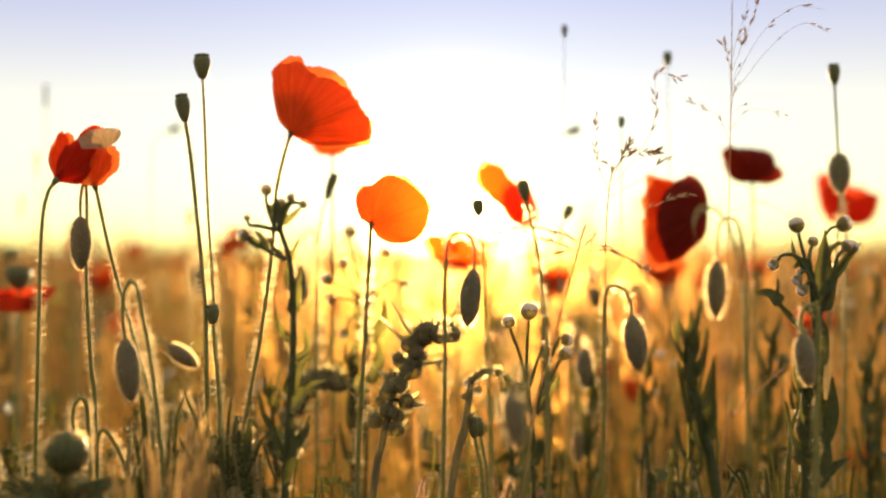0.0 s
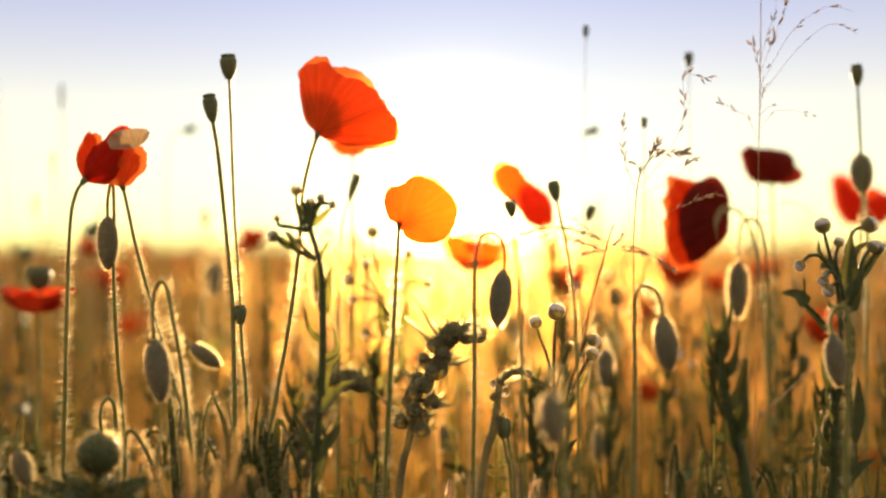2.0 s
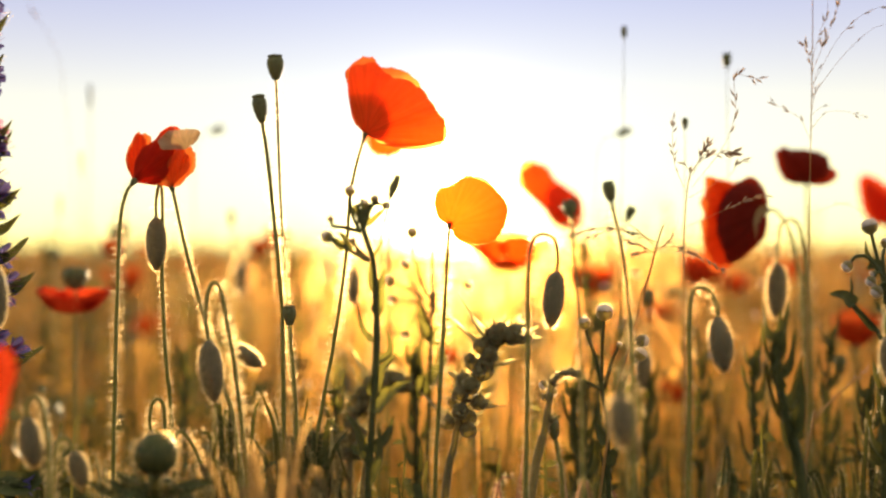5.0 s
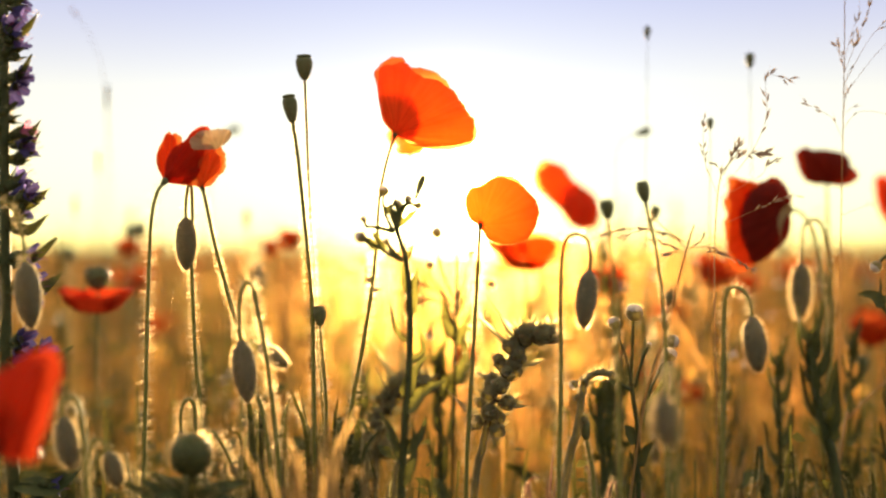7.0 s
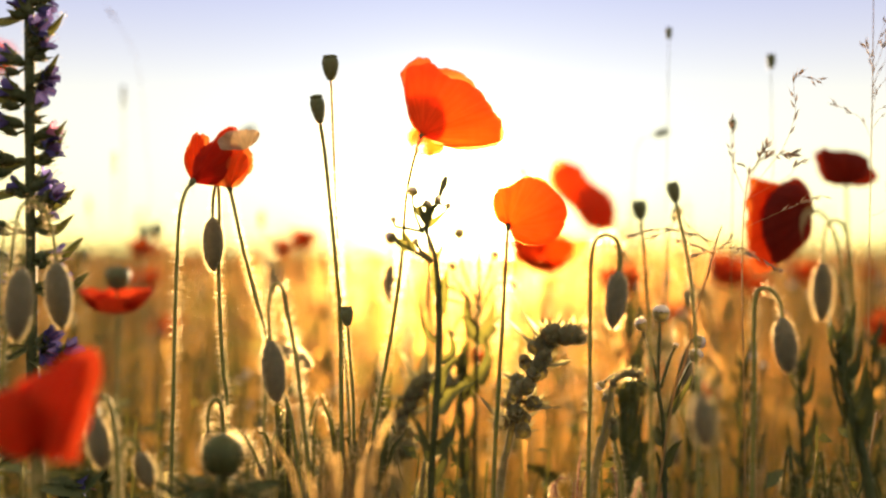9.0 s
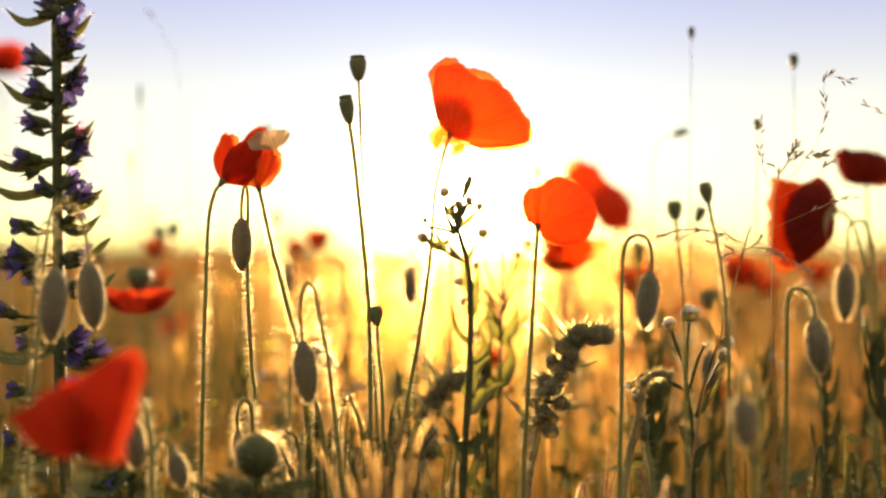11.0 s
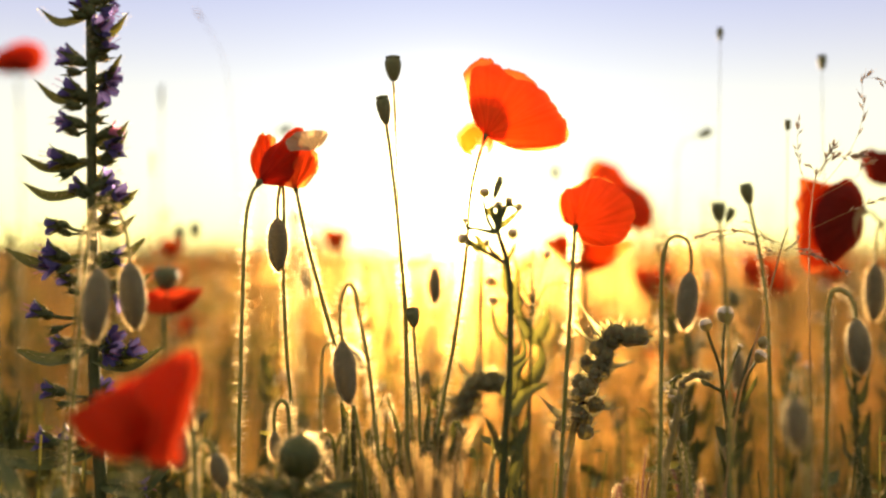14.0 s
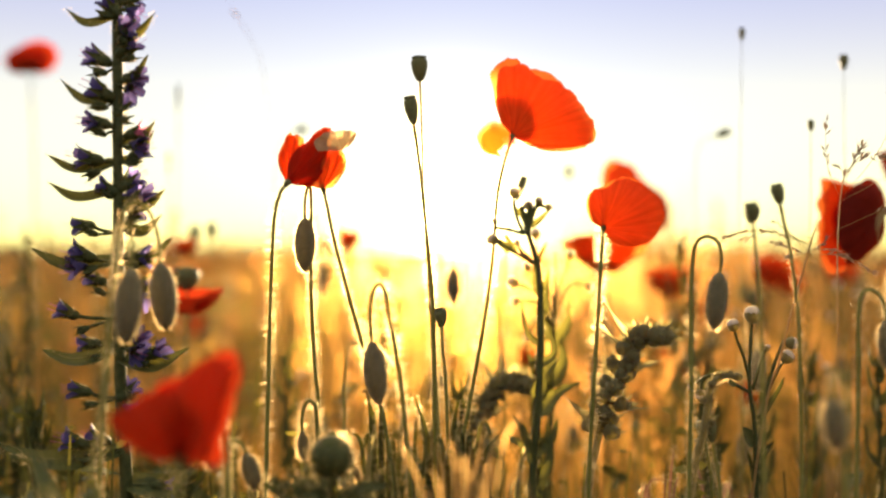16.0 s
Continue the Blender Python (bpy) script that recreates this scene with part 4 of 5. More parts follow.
ball_plant(0.68, [(0.2066, 0.4369), (0.2072, 0.4174), (0.2079, 0.3874), (0.2066, 0.346), (0.206, 0.311)], [
    (0.68, [(0.1984, 0.4597), (0.2006, 0.4505), (0.2047, 0.4347), (0.2069, 0.4189)], 0.0044),
    (0.675, [(0.1851, 0.4433), (0.1886, 0.4467), (0.1955, 0.4458), (0.2037, 0.4347)], 0.0031),
    (0.68, [(0.206, 0.4518), (0.2047, 0.4458), (0.206, 0.4347)], 0.0029),
    (0.672, [(0.1971, 0.435), (0.1996, 0.4379), (0.2028, 0.4347), (0.206, 0.4284)], 0.003),
    (0.67, [(0.1996, 0.4297), (0.2019, 0.4322), (0.2044, 0.4303), (0.2066, 0.4221)], 0.0033),
    (0.69, [(0.2236, 0.4628), (0.2186, 0.4606), (0.2142, 0.4505), (0.2123, 0.4316)], 0.0046),
    (0.68, [(0.2236, 0.4496), (0.2205, 0.4458), (0.218, 0.4379), (0.2161, 0.4253)], 0.0034),
    (0.69, [(0.23, 0.448), (0.2274, 0.4429), (0.2211, 0.4341), (0.2138, 0.4186)], 0.004),
    (0.675, [(0.1851, 0.4212), (0.1933, 0.4133), (0.2012, 0.4032), (0.2072, 0.3874)], 0.0),
    (0.685, [(0.2217, 0.4347), (0.2176, 0.4268), (0.2138, 0.4186), (0.2082, 0.3968)], 0.0),
    (0.68, [(0.2012, 0.4382), (0.2031, 0.4392), (0.2053, 0.4347)], 0.002)], [
    (0.68, [(0.211, 0.424), (0.2123, 0.441), (0.2135, 0.4619)], 0.0114),
    (0.684, [(0.2116, 0.4152), (0.2167, 0.429), (0.2221, 0.441)], 0.0114),
    (0.69, [(0.2195, 0.4328), (0.2281, 0.4436), (0.2375, 0.4543)], 0.0063),
    (0.675, [(0.1996, 0.4051), (0.1895, 0.4164), (0.1826, 0.4234)], 0.0044),
    (0.674, [(0.187, 0.4196), (0.1807, 0.4253), (0.1725, 0.4259)], 0.0076),
    (0.675, [(0.1848, 0.424), (0.1858, 0.43), (0.1848, 0.4363)], 0.0022),
    (0.67, [(0.2091, 0.3602), (0.2028, 0.3634), (0.2006, 0.3716)], 0.0148),
    (0.67, [(0.2079, 0.3432), (0.2022, 0.3495), (0.1996, 0.3577)], 0.0136),
    (0.685, [(0.2104, 0.3384), (0.2186, 0.3574), (0.2192, 0.3785)], 0.0114),
    (0.68, [(0.2072, 0.3179), (0.2135, 0.3369), (0.2123, 0.3552)], 0.0114),
    (0.68, [(0.2082, 0.3849), (0.2123, 0.3984), (0.2116, 0.412)], 0.0102),
    (0.676, [(0.2075, 0.4126), (0.2015, 0.4174), (0.1996, 0.4221)], 0.004),
    (0.675, [(0.2034, 0.441), (0.1946, 0.4467), (0.1933, 0.4587)], 0.004),
    (0.68, [(0.2053, 0.441), (0.1996, 0.4417), (0.1959, 0.4392)], 0.0068),
    (0.685, [(0.2142, 0.441), (0.2186, 0.4505), (0.2281, 0.4553)], 0.0045),
    (0.69, [(0.2066, 0.3116), (0.2186, 0.3242), (0.2312, 0.3321)], 0.0091),
    (0.675, [(0.2066, 0.3227), (0.1965, 0.3369), (0.1908, 0.3463)], 0.0068)], "dense leafy weed topped with round woolly buds", stem_r=0.0017)
ball_plant(0.6, [(-0.0836, 0.4729), (-0.08, 0.459), (-0.0753, 0.4423), (-0.0739, 0.4172), (-0.0747, 0.3838), (-0.078, 0.3281)], [
    (0.6, [(-0.087, 0.4768), (-0.087, 0.4729), (-0.0853, 0.466), (-0.082, 0.459)], 0.0028),
    (0.6, [(-0.0962, 0.464), (-0.0953, 0.4618), (-0.0903, 0.4612), (-0.0814, 0.459)], 0.0017),
    (0.595, [(-0.0956, 0.4551), (-0.0926, 0.4534), (-0.0859, 0.4493), (-0.0771, 0.4446)], 0.003),
    (0.6, [(-0.0803, 0.4707), (-0.0808, 0.4674), (-0.0808, 0.4632), (-0.0797, 0.459)], 0.0025),
    (0.6, [(-0.0758, 0.4735), (-0.0775, 0.4707), (-0.0792, 0.466), (-0.0797, 0.4604)], 0.0022),
    (0.605, [(-0.0712, 0.4726), (-0.074, 0.4731), (-0.0768, 0.4714), (-0.0796, 0.4633)], 0.002),
    (0.6, [(-0.085, 0.4534), (-0.0836, 0.4506), (-0.0808, 0.4479), (-0.0775, 0.4445)], 0.0017)], [
    (0.6, [(-0.0808, 0.4632), (-0.0842, 0.4696), (-0.0864, 0.4724)], 0.0039),
    (0.6, [(-0.0808, 0.4646), (-0.0775, 0.4707), (-0.0736, 0.4757)], 0.0042),
    (0.59, [(-0.0811, 0.4621), (-0.08, 0.4693), (-0.0811, 0.4753)], 0.0044),
    (0.6, [(-0.0792, 0.4618), (-0.0725, 0.4679), (-0.0692, 0.4713)], 0.0033),
    (0.595, [(-0.0887, 0.4506), (-0.0942, 0.4545), (-0.1003, 0.4578)], 0.0044),
    (0.6, [(-0.0864, 0.4493), (-0.0903, 0.4562), (-0.0931, 0.459)], 0.0039),
    (0.6, [(-0.0741, 0.4284), (-0.0758, 0.4423), (-0.0708, 0.4551)], 0.005),
    (0.6, [(-0.0741, 0.4172), (-0.0719, 0.4312), (-0.0697, 0.4423)], 0.0061),
    (0.6, [(-0.0747, 0.4047), (-0.0808, 0.4117), (-0.0836, 0.4256)], 0.0033),
    (0.6, [(-0.0747, 0.3949), (-0.0669, 0.4005), (-0.0697, 0.4144)], 0.0039),
    (0.59, [(-0.075, 0.3712), (-0.0663, 0.3822), (-0.0553, 0.3871)], 0.0071),
    (0.6, [(-0.0763, 0.3782), (-0.0724, 0.3894), (-0.0641, 0.3989)], 0.0072),
    (0.6, [(-0.0774, 0.3504), (-0.0683, 0.3587), (-0.0655, 0.3685)], 0.0061),
    (0.59, [(-0.0772, 0.3466), (-0.0827, 0.363), (-0.0882, 0.3712)], 0.0044),
    (0.58, [(-0.0764, 0.3376), (-0.071, 0.3537), (-0.0724, 0.3699)], 0.0048)], "leafy green weed with clustered round buds", stem_r=0.0016)
ball_plant(0.8, [(-0.0476, 0.4509), (-0.0476, 0.4286), (-0.0487, 0.3915), (-0.0509, 0.2949)], [
    (0.8, [(-0.0606, 0.4583), (-0.0599, 0.4472), (-0.0561, 0.4323), (-0.0487, 0.4175)], 0.0041),
    (0.8, [(-0.0651, 0.4375), (-0.0643, 0.4323), (-0.0587, 0.4249), (-0.0487, 0.4119)], 0.0033),
    (0.79, [(-0.0727, 0.4289), (-0.0676, 0.4267), (-0.0584, 0.4215), (-0.0492, 0.4069)], 0.0037),
    (0.8, [(-0.0643, 0.397), (-0.0606, 0.4045), (-0.055, 0.4063), (-0.0487, 0.3989)], 0.003),
    (0.8, [(-0.0272, 0.4279), (-0.0328, 0.4294), (-0.0402, 0.4249), (-0.048, 0.4063)], 0.003),
    (0.8, [(-0.071, 0.4174), (-0.0643, 0.4175), (-0.0561, 0.4137), (-0.0487, 0.4007)], 0.003),
    (0.8, [(-0.0383, 0.4453), (-0.0413, 0.436), (-0.045, 0.4249), (-0.048, 0.41)], 0.003)], [
    (0.8, [(-0.0494, 0.3915), (-0.055, 0.4063), (-0.0561, 0.4212)], 0.0089),
    (0.8, [(-0.0494, 0.3878), (-0.0402, 0.4026), (-0.0383, 0.4175)], 0.0097),
    (0.8, [(-0.0494, 0.3543), (-0.0587, 0.3729), (-0.0561, 0.3915)], 0.0111),
    (0.8, [(-0.0494, 0.3618), (-0.042, 0.3766), (-0.0439, 0.3952)], 0.0097)], "dry branched weed standing before the low sun")


# ---- dry knobbly flower spikes ----
def knobbly_spike(y, path, knob, count, label, lean=1):
    rng = random.Random(SEEDS.random())
    pts = spline(rooted(y, path, rng=rng), 10)
    top = thing("heliotrope_spike", pts[-1], label, "wild flower", "downy flower spikes")
    st = part("stem", Geo().tube(pts, 0.0012, 0.0026, 8, 0.1), GREY, top)
    h = Geo()
    bristles(h, pts, 0.0018, 0.0022, 4000, rng)
    part("down", h, HAIR, st, kind="stuff")
    reach = min(58, len(pts) - 22)
    for k in range(count):
        s = (k / count) ** 1.45
        i = min(len(pts) - 2, int(s * reach))
        p = pts[i].lerp(pts[i + 1], rng.random())
        t = (pts[i] - pts[i + 1]).normalized()
        turn = k * 2.4 + rng.uniform(-0.7, 0.7)
        out = Vector((math.cos(turn), math.sin(turn) * 0.9, rng.uniform(-0.1, 0.8)))
        out = (out - t * out.dot(t) * 0.5).normalized()
        size = knob * rng.uniform(0.55, 1.2)
        far = knob * (0.5 + 1.15 * s) * rng.uniform(0.6, 1.3)
        m = aim(p + out * far, out + t * 0.5 + Vector((0, 0, 0.7)))
        prof = [(size * 0.2, -size), (size * 0.7, -size * 0.6), (size, 0), (size * 0.85, size * 0.5), (size * 0.45, size * 0.8), (size * 0.1, size * 0.75)]
        kn = part("flower_bud", Geo().lathe(prof, m, 10, 5, 0.08), GREY, top)
        g = Geo()
        g.tube([p, p + out * far * 0.6, p + out * far], size * 0.25, size * 0.2, 5)
        bristles_round(g, m, prof, size * 0.7, 120, rng, 0.7, 0.00006)
        for q in range(5):
            a = 1.257 * q
            d = m.to_3x3() @ Vector((math.cos(a) * 0.6, math.sin(a) * 0.6, 1))
            g.spike(m @ Vector((math.cos(a) * size * 0.6, math.sin(a) * size * 0.6, size * 0.4)), d.normalized(), size * 1.35, size * 0.17)
        part("calyx_teeth", g, GREY, kn, kind="stuff")
        if s > 0.35 and k % 2 == 0:
            e = out * knob * 3.4 + Vector((0, 0, knob * rng.uniform(-0.5, 2.5)))
            q = spline([p, p + e * 0.6 + Vector((0, 0, -knob * 0.4)), p + e * 1.4], 5)
            part("leaf", Geo().leaf(q, knob * 1.3, (0.1, -0.5, 0.8), 0.4, 0.1, k), GREY, top)
    return top


knobbly_spike(0.69, [(0.0032, 0.4008), (-0.0045, 0.4015), (-0.0122, 0.3976), (-0.0195, 0.3867), (-0.0259, 0.3739), (-0.0307, 0.3579), (-0.0346, 0.3387), (-0.0397, 0.3098)], 0.0051, 40, "grey downy flower spike curling over at its tip")
knobbly_spike(0.78, [(-0.0659, 0.3614), (-0.0746, 0.3664), (-0.0825, 0.3635), (-0.0905, 0.3562), (-0.097, 0.3432), (-0.0998, 0.3214), (-0.1004, 0.2925)], 0.0051, 44, "grey downy flower spike among grasses")
knobbly_spike(0.62, [(0.0283, 0.3863), (0.0217, 0.3874), (0.0154, 0.3839), (0.0139, 0.3788), (0.0111, 0.3586), (0.0039, 0.3241)], 0.002, 12, "small drooping cluster of downy buds")


# ---- blue bugloss spike ----
def bugloss(y, path, nodes):
    """nodes: (height share down the stem, side, reach, leaf length, flower colour) each."""
    rng = random.Random(5)
    pts = spline(rooted(y, path, rng=rng), 12)
    top = thing("bugloss", pts[-1], "tall blue-violet bugloss spike with narrow leaves", "wild flower")
    st = part("stem", Geo().tube(pts, 0.0028, 0.0038, 12, 0.08), LEAF, top)
    h = Geo()
    bristles(h, pts, 0.0028, 0.0022, 6000, rng)
    part("bristles", h, HAIR, st, kind="stuff")
    for k, (px, pz, dx, lx, lz, pink) in enumerate(nodes):
        i = min(range(len(pts)), key=lambda q: abs(pts[q].z - pz + 0.004))
        root = pts[i]
        depth = 0.006 * math.sin(k * 2.1)
        p = Vector((px, y + depth - 0.002, pz))
        d = Vector((p.x - root.x, depth, 0.004)).normalized()
        size = 0.0072 * rng.uniform(0.85, 1.1)
        # calyx and its stalk
        g = Geo().tube(spline([root, (root + p) / 2 + Vector((0, 0, -0.001)), p - d * size * 1.1], 4), 0.0009, 0.0012, 6)
        nod = Vector((0, -0.15, 0.3 * math.cos(k * 1.9)))
        m = aim(p - d * size * 1.0, d + nod, k)
        g.lathe([(size * 0.14, -size * 0.3), (size * 0.36, -size * 0.1), (size * 0.48, size * 0.35), (size * 0.5, size * 0.8), (size * 0.4, size * 0.85)], m, 10, 5, 0.1)
        calyx = part("calyx", g, LEAF, top)
        for q in range(5):
            a = q * 1.2566
            side = Vector((math.cos(a), math.sin(a), 0))
            tooth = spline([m @ (side * size * 0.42 + Vector((0, 0, size * 0.6))), m @ (side * size * 0.55 + Vector((0, 0, size * 1.1))), m @ (side * size * 0.95 + Vector((0, 0, size * 1.75)))], 3)
            part("sepal", Geo().leaf(tooth, size * 0.5, m.to_3x3() @ side + Vector((0, -0.3, 0)), 0.3, 0), LEAF, calyx)
        hh = Geo()
        bristles_round(hh, m, [(size * 0.2, 0), (size * 0.36, size * 0.2), (size * 0.42, size * 0.5), (size * 0.5, size * 0.85)], 0.0022, 150, rng, 0.5)
        part("bristles", hh, HAIR, calyx, kind="stuff")
        # young closed bud nearer the stem
        pb = root.lerp(p, 0.55) + Vector((0, -0.003, rng.uniform(-0.007, -0.003)))
        mb = aim(pb, d + Vector((0, -0.3, rng.uniform(-0.7, 0.3))), k)
        young = Geo().tube([root, (root + pb) / 2, pb], 0.0009, 0.0009, 5)
        young.lathe([(size * 0.12, -size * 0.2), (size * 0.26, size * 0.1), (size * 0.33, size * 0.5), (size * 0.24, size * 0.85), (size * 0.05, size * 1.0)], mb, 10, 5, 0.12)
        for q in range(5):
            a = q * 1.2566 + k
            side = Vector((math.cos(a), math.sin(a), 0))
            young.leaf(spline([mb @ (side * size * 0.28 + Vector((0, 0, size * 0.3))), mb @ (side * size * 0.4 + Vector((0, 0, size * 0.8))), mb @ (side * size * 0.62 + Vector((0, 0, size * 1.35)))], 3), size * 0.3, mb.to_3x3() @ side, 0.3, 0)
        yb = part("closed_bud", young, LEAF, top)
        hy = Geo()
        bristles_round(hy, mb, [(size * 0.2, 0), (size * 0.28, size * 0.2), (size * 0.33, size * 0.5), (size * 0.24, size * 0.8)], 0.0018, 80, rng, 0.5)
        part("bristles", hy, HAIR, yb, kind="stuff")
        # funnel of five lobes
        for f in range(2 if k % 4 == 1 else 1):
            mf = aim(p - d * size * 0.8 + Vector((0, -0.002, -0.004)) * f, d + nod + Vector((0, -0.3 * f, -0.6 * f)), k * 0.7)
            fl = Geo()
            for q in range(5):
                fl.petal(mf, q * 1.2566, 0.74, size * 0.74, size * 1.6, k + q * 1.3, 0.3, 0.14, 0, 1.0, 7, 7, 0.95)
            part("flower", fl, PINK if pink and f == 0 else VIOLET, top, "pink young bell" if pink and f == 0 else "")
            sm = Geo()
            for q in range(4):
                a = q * 1.5 + k
                b = mf @ Vector((math.cos(a) * size * 0.15, math.sin(a) * size * 0.15, size * 0.6))
                sm.tube([b, mf @ Vector((math.cos(a) * size * 0.3, math.sin(a) * size * 0.3, size * 1.6)), mf @ Vector((math.cos(a) * size * 0.35, math.sin(a) * size * 0.35, size * 2.3))], 0.00018, 0.00015, 4)
            part("stamen_tuft", sm, PINK, top, kind="stuff")
        if lx or lz:
            tip = Vector((lx, y + depth * 1.6 - 0.004, lz))
            mid = root.lerp(tip, 0.55) + Vector((0, -0.002, -0.0075))
            q = spline([root, mid, tip], 7)
            lf = part("leaf", Geo().leaf(q, 0.0078 + 0.045 * max(0, 0.5 - pz), (0.25, -0.75, 0.7), 0.45, 0.06, k, 0.55), LEAF, top)
            hb = Geo()
            bristles(hb, q, 0.0016, 0.0014, 3500, rng)
            part("bristles", hb, HAIR, lf, kind="stuff")
    return top


bugloss(0.69, [(-0.3063, 0.6112), (-0.3058, 0.544), (-0.3054, 0.496), (-0.3049, 0.448), (-0.3045, 0.4), (-0.3027, 0.3553), (-0.2998, 0.3105)], [
    (-0.3101, 0.5875, 0, -0.3344, 0.5861, 0), (-0.2986, 0.5933, 0, 0, 0, 0), (-0.2998, 0.5754, 0, -0.2816, 0.5825, 0),
    (-0.2979, 0.5639, 0, 0, 0, 0), (-0.3177, 0.5584, 0, 0, 0, 0), (-0.294, 0.5488, 0, -0.2857, 0.5588, 0),
    (-0.3157, 0.5392, 0, -0.3374, 0.5465, 0), (-0.3035, 0.5312, 0, 0, 0, 0), (-0.3163, 0.5232, 0, 0, 0, 0),
    (-0.2939, 0.5169, 0, -0.2831, 0.5236, 1), (-0.2932, 0.5041, 0, -0.2863, 0.5178, 0), (-0.3214, 0.5024, 0, -0.3424, 0.5036, 0),
    (-0.3111, 0.4864, 0, -0.345, 0.4889, 0), (-0.2983, 0.488, 0, 0, 0, 0), (-0.2893, 0.4801, 0, -0.2753, 0.4846, 0),
    (-0.3257, 0.4656, 0, 0, 0, 0), (-0.2957, 0.4689, 0, -0.2813, 0.4705, 0), (-0.325, 0.4473, 0, -0.3512, 0.4517, 0),
    (-0.2925, 0.4481, 0, -0.2746, 0.4571, 0), (-0.3186, 0.4336, 0, 0, 0, 0), (-0.3333, 0.4144, 0, 0, 0, 0),
    (-0.2886, 0.4321, 0, -0.2701, 0.4379, 0), (-0.3224, 0.3984, 0, -0.3492, 0.3935, 0), (-0.2808, 0.3921, 0, -0.2623, 0.3963, 0),
    (-0.3274, 0.3712, 0, 0, 0, 0), (-0.3012, 0.3713, 0, 0, 0, 0), (-0.3286, 0.3424, 0, -0.3676, 0.3417, 0),
    (-0.3171, 0.344, 0, 0, 0, 0), (-0.2787, 0.3185, 0, -0.2602, 0.3281, 0), (-0.2923, 0.4001, 0, 0, 0, 0)])

# ---- fine grasses ----
def panicle_grass(y, path, tufts, label, stem_r=0.0005, material=None):
    """A grass with a loose head. tufts: (depth, path from tip to stem, spikelet length, spikelets) each."""
    rng = random.Random(SEEDS.random())
    pts = spline(rooted(y, path, rng=rng), 10)
    top = thing("panicle_grass", pts[-1], label, "grass", "flowering grasses")
    part("stem", Geo().tube(pts, stem_r * 0.6, stem_r * 1.3, 6), STRAW, top)
    for d, tp, size, many in tufts:
        q = spline([(x, d, z) for x, z in tp], 8)
        br = part("branch", Geo().tube(q, stem_r * 0.22, stem_r * 0.36, 5), STRAW, top)
        g = Geo()
        size *= 0.72
        for k in range(int(many * 1.6)):
            i = int(rng.random() ** 1.3 * (len(q) - 2) * 0.85)
            t = (q[i] - q[i + 1]).normalized()
            side = Vector((rng.uniform(-1, 1), rng.uniform(-1, 1), rng.uniform(-1, 1)))
            dd = (t + side * 0.55).normalized()
            p = q[i] + dd * size * 0.25
            g.tube([q[i], p], stem_r * 0.2, stem_r * 0.2, 4)
            r = size * 0.12
            g.lathe([(r * 0.2, 0), (r, size * 0.3), (r * 0.8, size * 0.6), (r * 0.1, size)], aim(p, dd, k), 6)
            if k % 2:
                g.spike(p + dd * size * 0.9, dd, size * 0.6, stem_r * 0.12)
        part("spikelets", g, SEED, br, kind="stuff")
    return top


panicle_grass(0.62, [(0.1472, 0.5948), (0.1472, 0.5602), (0.1466, 0.5199), (0.1455, 0.4623), (0.1449, 0.4047), (0.1444, 0.35)], [
    (0.62, [(0.161, 0.5833), (0.1593, 0.5717), (0.1535, 0.5573), (0.1469, 0.54)], 0.006, 13),
    (0.62, [(0.1546, 0.5861), (0.1546, 0.5717), (0.1506, 0.5602), (0.1469, 0.5458)], 0.0055, 7),
    (0.615, [(0.1423, 0.5536), (0.1446, 0.545), (0.1455, 0.5336)], 0.0054, 6),
    (0.62, [(0.1506, 0.5429), (0.1489, 0.54), (0.1469, 0.5285)], 0.0037, 2),
    (0.62, [(0.1501, 0.5337), (0.1483, 0.53), (0.1466, 0.5199)], 0.0037, 3),
    (0.61, [(0.1256, 0.5233), (0.1321, 0.5199), (0.1381, 0.5159), (0.1435, 0.5046)], 0.0051, 4),
    (0.63, [(0.1758, 0.5199), (0.1653, 0.5222), (0.1565, 0.521), (0.1492, 0.5122)], 0.0041, 3),
    (0.63, [(0.1974, 0.5737), (0.1828, 0.5755), (0.1652, 0.562), (0.15, 0.5356)], 0.0056, 4),
    (0.63, [(0.1998, 0.562), (0.1857, 0.5667), (0.1682, 0.5532), (0.15, 0.5298)], 0.0047, 3),
    (0.63, [(0.1594, 0.5251), (0.1541, 0.5239), (0.1492, 0.5196)], 0.0032, 2),
    (0.61, [(0.1732, 0.4667), (0.1647, 0.4717), (0.1562, 0.4729), (0.1426, 0.4678)], 0.0031, 5)], "tall wispy grass with reddish flower head", stem_r=0.0003)
